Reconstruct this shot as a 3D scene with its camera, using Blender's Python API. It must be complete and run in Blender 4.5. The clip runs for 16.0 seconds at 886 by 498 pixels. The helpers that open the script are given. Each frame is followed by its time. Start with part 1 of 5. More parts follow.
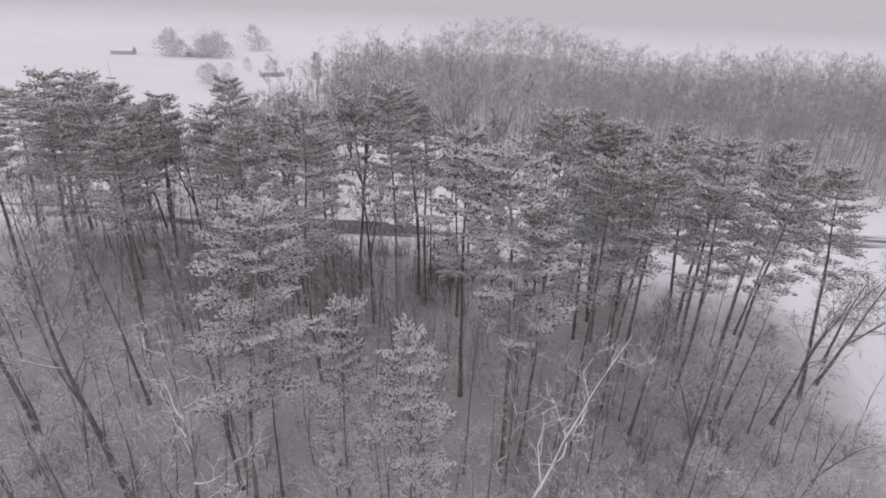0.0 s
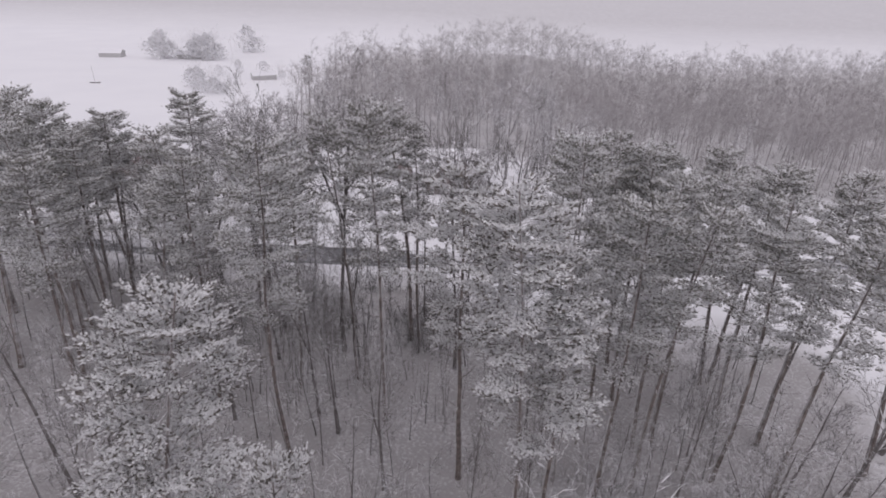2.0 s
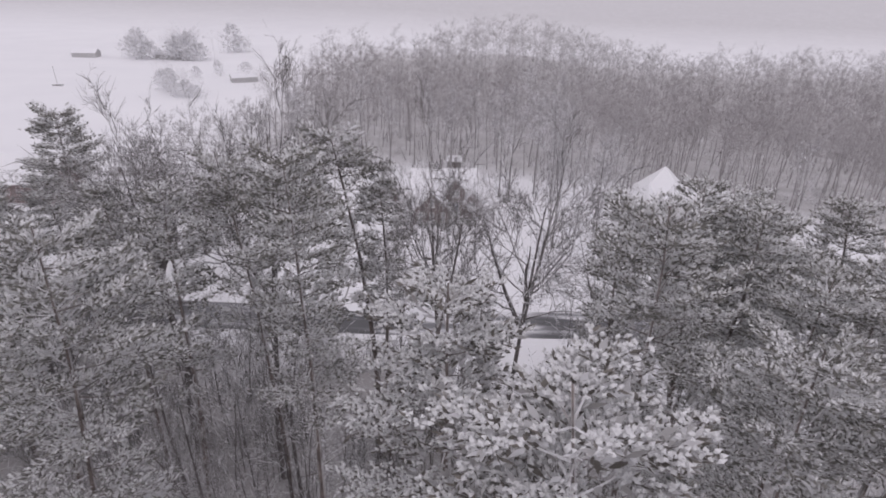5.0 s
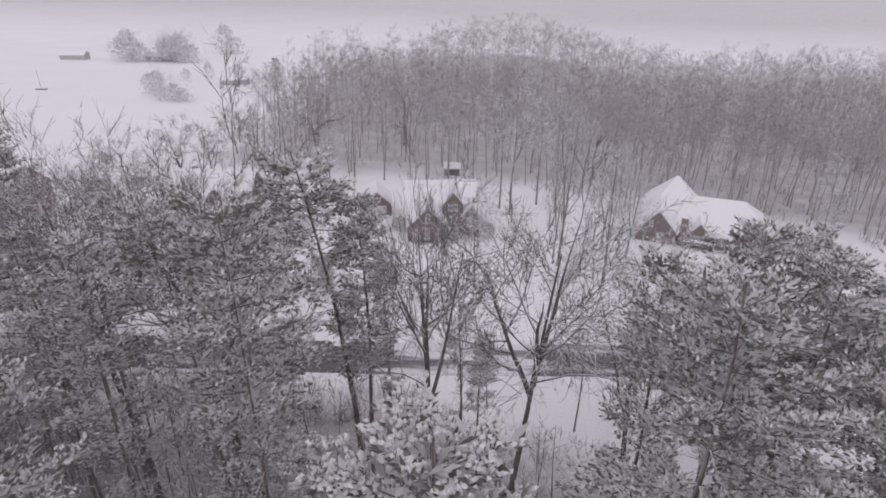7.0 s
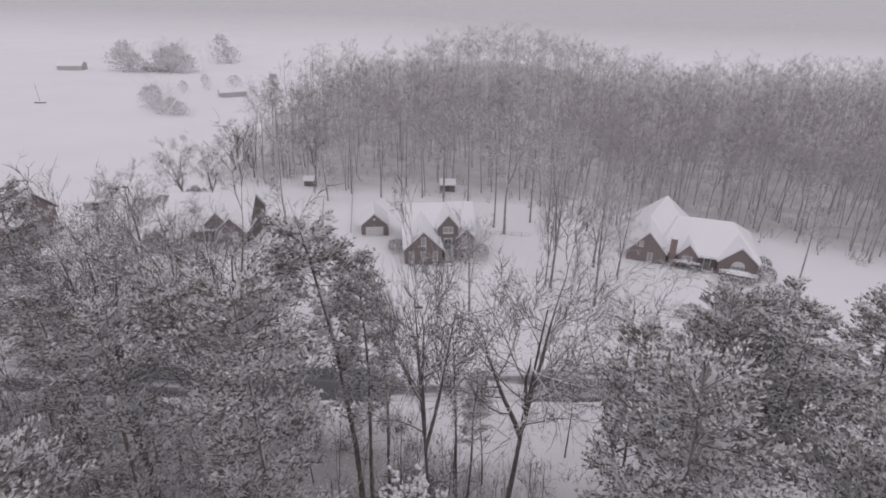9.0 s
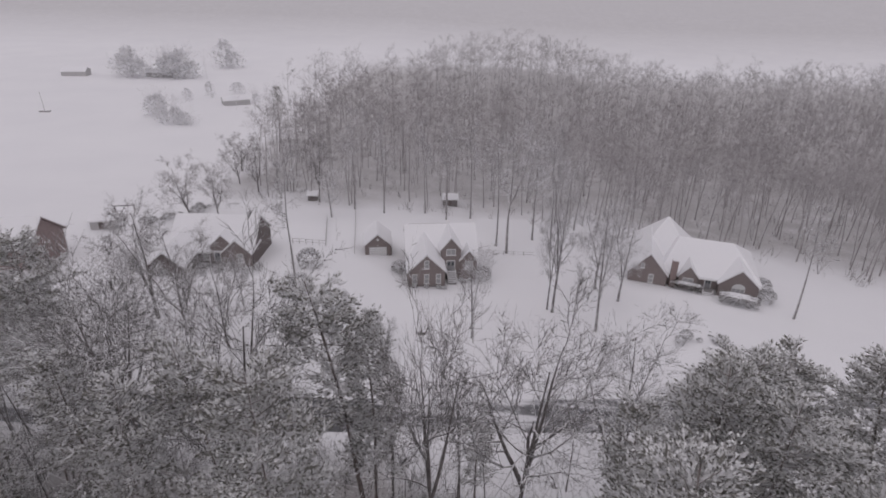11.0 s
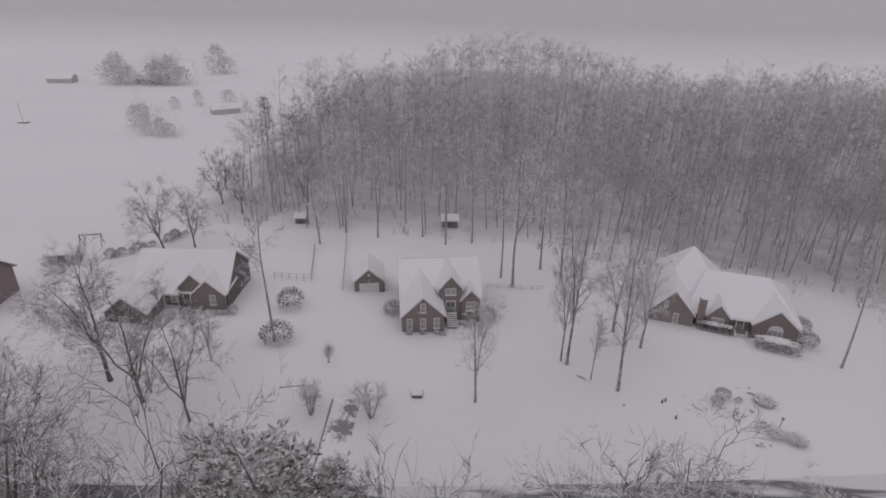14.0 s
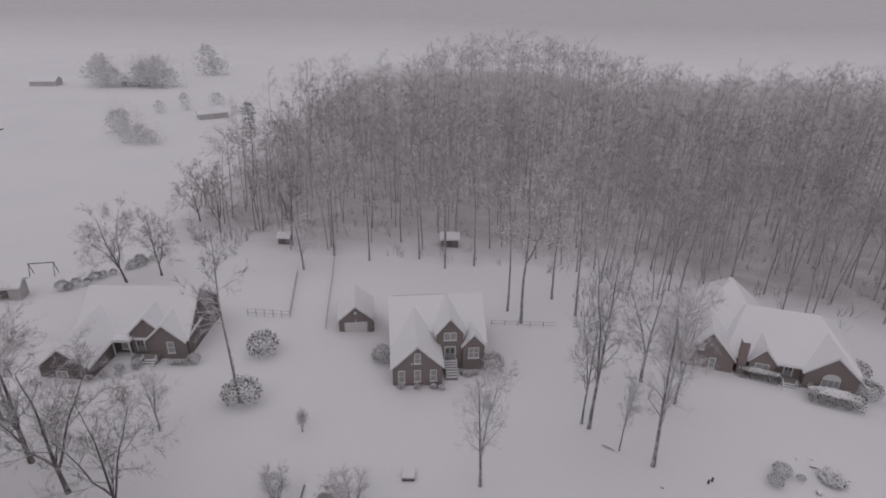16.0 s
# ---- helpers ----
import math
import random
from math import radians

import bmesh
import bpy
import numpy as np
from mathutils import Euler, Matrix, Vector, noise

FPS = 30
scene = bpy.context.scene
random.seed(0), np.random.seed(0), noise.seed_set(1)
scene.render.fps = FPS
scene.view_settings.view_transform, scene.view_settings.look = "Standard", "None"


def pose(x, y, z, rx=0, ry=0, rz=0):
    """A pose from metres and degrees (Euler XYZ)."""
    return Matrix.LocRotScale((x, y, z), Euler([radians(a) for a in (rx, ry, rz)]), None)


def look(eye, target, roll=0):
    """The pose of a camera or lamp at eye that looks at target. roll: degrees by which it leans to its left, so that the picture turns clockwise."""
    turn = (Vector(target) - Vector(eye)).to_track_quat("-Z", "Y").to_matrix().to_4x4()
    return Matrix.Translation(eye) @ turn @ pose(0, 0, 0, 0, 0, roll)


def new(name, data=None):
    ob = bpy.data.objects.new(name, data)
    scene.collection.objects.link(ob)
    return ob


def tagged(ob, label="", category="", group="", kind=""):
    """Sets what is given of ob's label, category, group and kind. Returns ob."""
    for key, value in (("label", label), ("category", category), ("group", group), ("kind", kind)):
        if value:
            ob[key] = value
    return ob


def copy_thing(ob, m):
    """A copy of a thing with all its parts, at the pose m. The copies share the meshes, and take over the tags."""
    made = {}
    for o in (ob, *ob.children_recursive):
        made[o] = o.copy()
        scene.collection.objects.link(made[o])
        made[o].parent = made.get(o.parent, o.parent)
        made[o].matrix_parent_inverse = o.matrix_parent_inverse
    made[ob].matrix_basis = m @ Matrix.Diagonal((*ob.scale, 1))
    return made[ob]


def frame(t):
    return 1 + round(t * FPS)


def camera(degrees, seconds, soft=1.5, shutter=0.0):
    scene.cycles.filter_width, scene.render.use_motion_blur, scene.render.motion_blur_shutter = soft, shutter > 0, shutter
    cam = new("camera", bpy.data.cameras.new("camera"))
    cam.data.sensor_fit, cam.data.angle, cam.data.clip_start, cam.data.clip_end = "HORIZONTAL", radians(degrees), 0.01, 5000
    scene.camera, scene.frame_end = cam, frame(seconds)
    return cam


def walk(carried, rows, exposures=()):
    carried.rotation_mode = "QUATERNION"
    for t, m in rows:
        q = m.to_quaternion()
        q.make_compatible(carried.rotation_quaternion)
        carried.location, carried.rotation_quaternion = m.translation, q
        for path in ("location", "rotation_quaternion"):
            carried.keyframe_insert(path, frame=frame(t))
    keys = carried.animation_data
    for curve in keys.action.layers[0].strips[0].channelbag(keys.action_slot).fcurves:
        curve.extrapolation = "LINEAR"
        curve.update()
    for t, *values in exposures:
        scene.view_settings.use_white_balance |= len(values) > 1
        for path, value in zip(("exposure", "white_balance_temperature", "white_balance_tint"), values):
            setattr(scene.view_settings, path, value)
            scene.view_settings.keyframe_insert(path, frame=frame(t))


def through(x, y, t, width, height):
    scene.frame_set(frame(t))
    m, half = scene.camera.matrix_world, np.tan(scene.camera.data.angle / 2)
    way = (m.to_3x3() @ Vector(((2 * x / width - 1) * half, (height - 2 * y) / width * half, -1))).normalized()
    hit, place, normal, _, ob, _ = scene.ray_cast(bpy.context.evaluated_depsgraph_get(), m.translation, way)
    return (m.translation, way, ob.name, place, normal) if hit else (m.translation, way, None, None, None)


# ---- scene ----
cam = camera(72.6, 16.0, soft=1.75)
PATH = [
    (0, (0.413, -57.714, 55.388), (0.369, -55.911, 54.523), 1.8),
    (0.5, (0.269, -54.595, 55.294), (0.226, -52.792, 54.429), 1.8),
    (1, (0.337, -50.716, 55.128), (0.291, -48.913, 54.263), 1.7),
    (1.5, (0.470, -46.569, 54.918), (0.424, -44.766, 54.053), 1.6),
    (2, (0.702, -42.178, 54.617), (0.654, -40.376, 53.749), 1.5),
    (2.5, (0.916, -37.308, 54.045), (0.866, -35.508, 53.176), 1.4),
    (3, (1.073, -32.744, 53.353), (1.024, -30.942, 52.486), 1.6),
    (3.5, (1.166, -28.101, 52.791), (1.118, -26.300, 51.922), 1.5),
    (4, (1.266, -23.441, 52.096), (1.220, -21.640, 51.229), 1.6),
    (4.5, (1.295, -18.968, 51.488), (1.251, -17.165, 50.622), 1.7),
    (5, (1.371, -14.682, 50.979), (1.328, -12.880, 50.112), 1.6),
    (5.2, (1.219, -13.038, 50.717), (1.183, -11.235, 49.853), 1.7),
    (7.3, (1.540, -4.600, 50.313), (1.501, -2.800, 49.444), 1.2),
    (7.5, (1.539, -4.635, 50.648), (1.504, -2.831, 49.785), 1.2),
    (8, (1.642, -4.847, 51.864), (1.610, -3.042, 51.001), 1.3),
    (8.5, (1.666, -5.332, 53.380), (1.637, -3.528, 52.518), 1.3),
    (9, (1.611, -5.779, 55.018), (1.582, -3.975, 54.156), 1.2),
    (9.2, (1.607, -5.890, 55.776), (1.576, -4.088, 54.908), 1.3),
    (11.3, (1.242, -4.208, 59.988), (1.206, -2.405, 59.122), 1.2),
    (11.5, (1.281, -3.525, 60.103), (1.246, -1.722, 59.239), 1.1),
    (12, (1.295, -1.312, 60.279), (1.259, 0.491, 59.414), 1.0),
    (12.5, (1.249, 1.258, 60.316), (1.214, 3.061, 59.450), 1.0),
    (13, (1.201, 4.107, 60.252), (1.164, 5.909, 59.386), 1.0),
    (13.5, (1.158, 7.261, 60.094), (1.122, 9.063, 59.228), 1.0),
    (14, (1.211, 10.707, 59.910), (1.174, 12.509, 59.045), 0.9),
    (14.5, (1.181, 14.532, 59.602), (1.146, 16.334, 58.737), 0.9),
    (15, (1.245, 18.543, 59.173), (1.208, 20.345, 58.307), 0.8),
    (15.5, (1.237, 22.913, 58.753), (1.200, 24.715, 57.885), 0.7),
    (16, (1.316, 27.506, 58.265), (1.275, 29.307, 57.396), 0.6),
]
walk(cam, [(t, look(eye, target, roll)) for t, eye, target, roll in PATH],
     [(0, 0.27, 6400, 20), (5, 0.28, 6380, 21), (7.5, 0.17, 6400, 21), (9, 0.04, 6430, 20), (12.5, -0.22, 6500, 19), (16, -0.45, 6500, 18)])

# ---- light ----
world = bpy.data.worlds.new("overcast_sky")
scene.world = world
world.use_nodes = True
wn, wl = world.node_tree.nodes, world.node_tree.links
sky = wn.new("ShaderNodeTexSky")
sky.sky_type, sky.sun_disc = "NISHITA", False
sky.sun_elevation, sky.sun_rotation = radians(48), radians(200)
sky.air_density, sky.dust_density = 1.0, 4.0
cloud = wn.new("ShaderNodeHueSaturation")
cloud.inputs["Saturation"].default_value = 0.10
wl.new(sky.outputs["Color"], cloud.inputs["Color"])
deck = wn.new("ShaderNodeMix")
deck.data_type = "RGBA"
deck.inputs[0].default_value = 0.7
deck.inputs[7].default_value = (7.4, 7.4, 7.6, 1.0)
wl.new(cloud.outputs["Color"], deck.inputs[6])
wl.new(deck.outputs[2], wn["Background"].inputs["Color"])
wn["Background"].inputs["Strength"].default_value = 0.085

sun = new("sun", bpy.data.lights.new("sun", "SUN"))
sun.data.energy, sun.data.angle, sun.data.color = 0.5, radians(100), (1.0, 0.98, 0.96)
sun.matrix_world = look((0, 0, 100), (-3, 8, 20))


# ---- materials ----
def material(name, rough=0.9):
    m = bpy.data.materials.new(name)
    m.use_nodes = True
    p = m.node_tree.nodes["Principled BSDF"]
    p.inputs["Roughness"].default_value = rough
    p.inputs["Specular IOR Level"].default_value = 0.2
    return m, m.node_tree.nodes, m.node_tree.links, p


def noise_tex(n, l, scale, detail=4.0, coords="Object"):
    tc = n.new("ShaderNodeTexCoord")
    t = n.new("ShaderNodeTexNoise")
    t.inputs["Scale"].default_value, t.inputs["Detail"].default_value = scale, detail
    l.new(tc.outputs[coords], t.inputs["Vector"])
    return t


def ramp(n, l, source, stops):
    r = n.new("ShaderNodeValToRGB")
    while len(r.color_ramp.elements) < len(stops):
        r.color_ramp.elements.new(0.5)
    for e, (p, c) in zip(r.color_ramp.elements, stops):
        e.position, e.color = p, (*c, 1)
    l.new(source, r.inputs["Fac"])
    return r.outputs["Color"]


def calc(n, l, op, a, b, clamp=False):
    c = n.new("ShaderNodeMath")
    c.operation, c.use_clamp = op, clamp
    for k, v in enumerate((a, b)):
        if isinstance(v, (int, float)):
            c.inputs[k].default_value = v
        else:
            l.new(v, c.inputs[k])
    return c.outputs[0]


def mixed(n, l, fac, a, b):
    x = n.new("ShaderNodeMix")
    x.data_type = "RGBA"
    for k, v in ((0, fac), (6, a), (7, b)):
        if isinstance(v, tuple):
            x.inputs[k].default_value = (*v, 1)
        elif isinstance(v, float):
            x.inputs[k].default_value = v
        else:
            l.new(v, x.inputs[k])
    return x.outputs[2]


def relief(n, l, p, height, strength, distance):
    b = n.new("ShaderNodeBump")
    b.inputs["Strength"].default_value, b.inputs["Distance"].default_value = strength, distance
    l.new(height, b.inputs["Height"])
    l.new(b.outputs["Normal"], p.inputs["Normal"])


SNOW = (0.80, 0.80, 0.82)


def lying_snow(n, l, low, high, noise_scale, noise_amount, wind=0.0):
    """A mask for snow that lies on what faces up, and a little on the side that the wind blows on."""
    geo = n.new("ShaderNodeNewGeometry")
    sep = n.new("ShaderNodeSeparateXYZ")
    l.new(geo.outputs["Normal"], sep.inputs["Vector"])
    t = noise_tex(n, l, noise_scale, 3)
    blown = calc(n, l, "MULTIPLY", calc(n, l, "ABSOLUTE", sep.outputs["X"], 0), wind)
    v = calc(n, l, "ADD", calc(n, l, "ADD", sep.outputs["Z"], blown), calc(n, l, "MULTIPLY", calc(n, l, "SUBTRACT", t.outputs["Fac"], 0.5), noise_amount))
    m = n.new("ShaderNodeMapRange")
    m.inputs["From Min"].default_value, m.inputs["From Max"].default_value = low, high
    l.new(v, m.inputs["Value"])
    return m.outputs["Result"], geo


def snow_material():
    m, n, l, p = material("snow", 0.85)
    big, fine = noise_tex(n, l, 0.06, 3), noise_tex(n, l, 1.3, 5)
    c = mixed(n, l, big.outputs["Fac"], (0.70, 0.70, 0.725), (0.765, 0.765, 0.78))
    l.new(c, p.inputs["Base Color"])
    h = calc(n, l, "ADD", calc(n, l, "MULTIPLY", big.outputs["Fac"], 3.0), fine.outputs["Fac"])
    relief(n, l, p, h, 0.35, 0.15)
    return m


def ground_material():
    """Open snow; thin snow over leaf litter and stems where the woods stand, with shade and haze greyed in."""
    m, n, l, p = material("snowy_ground", 0.9)
    tc = n.new("ShaderNodeTexCoord")
    sep = n.new("ShaderNodeSeparateXYZ")
    l.new(tc.outputs["Object"], sep.inputs["Vector"])
    wob = noise_tex(n, l, 0.05, 4)
    y = calc(n, l, "ADD", sep.outputs["Y"], calc(n, l, "MULTIPLY", calc(n, l, "SUBTRACT", wob.outputs["Fac"], 0.5), 26.0))
    x = calc(n, l, "ADD", sep.outputs["X"], calc(n, l, "MULTIPLY", calc(n, l, "SUBTRACT", wob.outputs["Fac"], 0.5), 30.0))

    def band(v, a, b):
        r = n.new("ShaderNodeMapRange")
        r.inputs["From Min"].default_value, r.inputs["From Max"].default_value = a, b
        l.new(v, r.inputs["Value"])
        return r.outputs["Result"]

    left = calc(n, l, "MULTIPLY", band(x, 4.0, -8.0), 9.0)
    # near floor: litter, greyed further for the shade below the trees
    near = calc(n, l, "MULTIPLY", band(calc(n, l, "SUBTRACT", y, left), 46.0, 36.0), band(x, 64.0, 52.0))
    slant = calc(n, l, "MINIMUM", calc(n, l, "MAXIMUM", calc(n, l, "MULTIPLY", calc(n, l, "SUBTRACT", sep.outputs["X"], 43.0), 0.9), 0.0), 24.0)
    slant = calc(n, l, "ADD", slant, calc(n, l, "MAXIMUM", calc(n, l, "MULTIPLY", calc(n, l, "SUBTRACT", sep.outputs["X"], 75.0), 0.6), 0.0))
    # back floor greyed to the tone of the hazed trees above it
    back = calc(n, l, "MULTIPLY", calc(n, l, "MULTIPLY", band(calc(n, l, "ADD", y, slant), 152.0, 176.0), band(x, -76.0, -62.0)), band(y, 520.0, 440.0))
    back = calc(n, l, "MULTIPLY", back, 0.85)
    # far land half greyed too: distance haze put into the snow colour
    greyed = calc(n, l, "MAXIMUM", calc(n, l, "MAXIMUM", near, back), calc(n, l, "MULTIPLY", band(y, 560.0, 900.0), 0.5))
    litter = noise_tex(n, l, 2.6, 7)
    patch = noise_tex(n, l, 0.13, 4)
    lit = calc(n, l, "MULTIPLY", greyed, band(calc(n, l, "ADD", calc(n, l, "MULTIPLY", litter.outputs["Fac"], 0.75), calc(n, l, "MULTIPLY", patch.outputs["Fac"], 0.45)), 0.28, 0.62))
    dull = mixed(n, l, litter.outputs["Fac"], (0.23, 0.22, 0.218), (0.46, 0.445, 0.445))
    big = noise_tex(n, l, 0.03, 4)
    white = mixed(n, l, big.outputs["Fac"], (0.69, 0.69, 0.715), (0.77, 0.77, 0.785))
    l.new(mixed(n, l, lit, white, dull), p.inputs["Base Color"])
    relief(n, l, p, calc(n, l, "ADD", calc(n, l, "MULTIPLY", big.outputs["Fac"], 6.0), litter.outputs["Fac"]), 0.4, 0.15)
    return m


def bark_material(name, dark, light, low, high, wind, snow=SNOW):
    m, n, l, p = material(name, 0.95)
    t = noise_tex(n, l, 2.2, 5)
    c = ramp(n, l, t.outputs["Fac"], [(0.3, dark), (0.7, light)])
    mask, geo = lying_snow(n, l, low, high, 0.9, 0.9, wind)
    l.new(mixed(n, l, mask, c, snow), p.inputs["Base Color"])
    relief(n, l, p, t.outputs["Fac"], 0.4, 0.03)
    return m


def needle_material(name, tones, low, high, through):
    """Evergreen leaves or needles: snow on what faces up, some light through them."""
    m, n, l, p = material(name, 0.8)
    mask, geo = lying_snow(n, l, low, high, 0.55, 0.9)
    isl = geo.outputs["Random Per Island"]
    green = ramp(n, l, isl, [(0.0, tones[0]), (0.55, tones[1]), (1.0, tones[2])])
    keep = n.new("ShaderNodeMapRange")
    keep.inputs["From Min"].default_value, keep.inputs["From Max"].default_value = 0.12, 0.42
    l.new(isl, keep.inputs["Value"])
    col = mixed(n, l, calc(n, l, "MULTIPLY", mask, keep.outputs["Result"]), green, SNOW)
    l.new(col, p.inputs["Base Color"])
    through_light = n.new("ShaderNodeBsdfTranslucent")
    l.new(col, through_light.inputs["Color"])
    both = n.new("ShaderNodeMixShader")
    both.inputs[0].default_value = through
    l.new(p.outputs["BSDF"], both.inputs[1])
    l.new(through_light.outputs["BSDF"], both.inputs[2])
    l.new(both.outputs["Shader"], n["Material Output"].inputs["Surface"])
    return m


def tuft_snow_material():
    """Loose snow caught between needles, which show through it."""
    m, n, l, p = material("snow_between_needles", 0.9)
    t = noise_tex(n, l, 5.0, 4)
    c = ramp(n, l, t.outputs["Fac"], [(0.3, (0.62, 0.62, 0.615)), (0.5, (0.76, 0.76, 0.765)), (0.7, (0.82, 0.82, 0.83))])
    l.new(c, p.inputs["Base Color"])
    soft = n.new("ShaderNodeBsdfTranslucent")
    l.new(c, soft.inputs["Color"])
    both = n.new("ShaderNodeMixShader")
    both.inputs[0].default_value = 0.3
    l.new(p.outputs["BSDF"], both.inputs[1])
    l.new(soft.outputs["BSDF"], both.inputs[2])
    l.new(both.outputs["Shader"], n["Material Output"].inputs["Surface"])
    return m


def brick_material(name, a, b):
    m, n, l, p = material(name, 0.85)
    tc = n.new("ShaderNodeTexCoord")
    br = n.new("ShaderNodeTexBrick")
    mp = n.new("ShaderNodeMapping")
    mp.inputs["Rotation"].default_value = (radians(90), 0, 0)
    l.new(tc.outputs["Object"], mp.inputs["Vector"])
    l.new(mp.outputs["Vector"], br.inputs["Vector"])
    br.inputs["Scale"].default_value = 4.0
    br.inputs["Color1"].default_value, br.inputs["Color2"].default_value = (*a, 1), (*b, 1)
    br.inputs["Mortar"].default_value = (0.25, 0.22, 0.21, 1)
    br.inputs["Mortar Size"].default_value = 0.012
    t = noise_tex(n, l, 0.8, 4)
    c = mixed(n, l, calc(n, l, "MULTIPLY", t.outputs["Fac"], 0.5), br.outputs["Color"], (0.21, 0.175, 0.17))
    l.new(c, p.inputs["Base Color"])
    return m


def plain_material(name, color, rough=0.7, vary=0.25, scale=3.0, metal=0.0):
    m, n, l, p = material(name, rough)
    t = noise_tex(n, l, scale, 4)
    d = tuple(v * (1 - vary) for v in color)
    l.new(mixed(n, l, t.outputs["Fac"], d, color), p.inputs["Base Color"])
    p.inputs["Metallic"].default_value = metal
    return m


def road_material():
    """Wet asphalt, with slush and snow left between the wheel tracks and along the edges."""
    m, n, l, p = material("slushy_asphalt", 0.55)
    tc = n.new("ShaderNodeTexCoord")
    mp = n.new("ShaderNodeMapping")
    mp.inputs["Scale"].default_value = (0.035, 0.55, 1.0)
    mp.inputs["Rotation"].default_value = (0, 0, radians(-6.4))
    l.new(tc.outputs["Object"], mp.inputs["Vector"])
    t = n.new("ShaderNodeTexNoise")
    t.inputs["Scale"].default_value, t.inputs["Detail"].default_value = 1.0, 6
    l.new(mp.outputs["Vector"], t.inputs["Vector"])
    sep = n.new("ShaderNodeSeparateXYZ")
    l.new(tc.outputs["Object"], sep.inputs["Vector"])

    def span(a, b, c, d):
        parts = []
        for lo, hi in ((a, b), (d, c)):
            r = n.new("ShaderNodeMapRange")
            r.inputs["From Min"].default_value, r.inputs["From Max"].default_value = lo, hi
            l.new(sep.outputs["X"], r.inputs["Value"])
            parts.append(r.outputs["Result"])
        return calc(n, l, "MULTIPLY", parts[0], parts[1])

    cleared = calc(n, l, "MAXIMUM", span(-60.0, -42.0, -11.0, -3.0), span(11.0, 16.0, 26.0, 40.0))
    f = calc(n, l, "SUBTRACT", calc(n, l, "ADD", t.outputs["Fac"], 0.10), calc(n, l, "MULTIPLY", cleared, 0.14))
    c = ramp(n, l, f, [(0.42, (0.11, 0.11, 0.115)), (0.53, (0.20, 0.20, 0.21)), (0.62, (0.62, 0.62, 0.64))])
    l.new(c, p.inputs["Base Color"])
    return m


def drive_material():
    """A drive under blown snow, bare and wet in two ragged patches."""
    m, n, l, p = material("snow_blown_concrete", 0.8)
    tc = n.new("ShaderNodeTexCoord")
    sep = n.new("ShaderNodeSeparateXYZ")
    l.new(tc.outputs["Object"], sep.inputs["Vector"])
    t, fine = noise_tex(n, l, 1.3, 6), noise_tex(n, l, 6.0, 4)

    def patch(x, y, rx, ry):
        dx = calc(n, l, "DIVIDE", calc(n, l, "SUBTRACT", sep.outputs["X"], x), rx)
        dy = calc(n, l, "DIVIDE", calc(n, l, "SUBTRACT", sep.outputs["Y"], y), ry)
        far_off = calc(n, l, "SQRT", calc(n, l, "ADD", calc(n, l, "MULTIPLY", dx, dx), calc(n, l, "MULTIPLY", dy, dy)), 0)
        return calc(n, l, "SUBTRACT", 1.0, far_off)

    spot = calc(n, l, "MAXIMUM", patch(-12.2, 74.9, 1.6, 2.2), patch(-12.7, 71.3, 2.6, 2.3))
    spot = calc(n, l, "MAXIMUM", spot, patch(-12.9, 65.0, 2.0, 2.6))
    f = calc(n, l, "ADD", spot, calc(n, l, "MULTIPLY", calc(n, l, "SUBTRACT", t.outputs["Fac"], 0.5), 2.2))
    bare = mixed(n, l, fine.outputs["Fac"], (0.16, 0.157, 0.158), (0.36, 0.355, 0.36))
    cover = ramp(n, l, f, [(0.05, (0.0, 0.0, 0.0)), (0.55, (1.0, 1.0, 1.0))])
    l.new(mixed(n, l, cover, (0.75, 0.75, 0.77), bare), p.inputs["Base Color"])
    return m


def glass_material(name, base):
    m, n, l, p = material(name, 0.08)
    p.inputs["Base Color"].default_value = (*base, 1)
    p.inputs["Specular IOR Level"].default_value = 0.6
    return m


M_SNOW = snow_material()
M_GROUND = ground_material()
M_BARK = bark_material("snowy_bark", (0.115, 0.105, 0.103), (0.225, 0.207, 0.202), 0.55, 1.05, 0.35)
M_PINEBARK = bark_material("pine_bark", (0.11, 0.094, 0.089), (0.25, 0.213, 0.195), 0.3, 0.85, 0.55)
M_TWIG = bark_material("snow_dusted_twigs", (0.15, 0.139, 0.136), (0.28, 0.264, 0.26), 0.45, 1.2, 0.5)
M_BOUGH = bark_material("pine_boughs", (0.13, 0.115, 0.109), (0.25, 0.222, 0.208), 0.55, 1.2, 0.3)
M_BRUSH = bark_material("brush_stems", (0.13, 0.12, 0.117), (0.25, 0.235, 0.23), 0.3, 1.0, 0.4)
# trunks before the woods, bark lightened to carry some haze
M_TRUNK = bark_material("grey_bark", (0.18, 0.167, 0.165), (0.31, 0.294, 0.29), 0.2, 0.9, 0.5)
# twigs and their snow paled and evened out: distance haze put into the colour
M_WOODS = bark_material("hazed_woods_twigs", (0.245, 0.227, 0.224), (0.36, 0.338, 0.335), 0.15, 0.95, 0.75, (0.45, 0.438, 0.442))
# paler than M_TWIG: a middle step of haze put into the twig colour
M_PALETWIG = bark_material("pale_twigs", (0.25, 0.24, 0.24), (0.38, 0.37, 0.37), 0.1, 1.0, 0.5)
M_WHITEBARK = bark_material("snow_plastered_bark", (0.09, 0.08, 0.078), (0.24, 0.22, 0.215), 0.0, 0.6, 0.3)
# hill woods paler still, with the haze over them in the base colour
M_HILL = bark_material("hazed_far_woods_twigs", (0.39, 0.38, 0.382), (0.49, 0.48, 0.482), 0.1, 1.0, 0.5, (0.53, 0.525, 0.53))
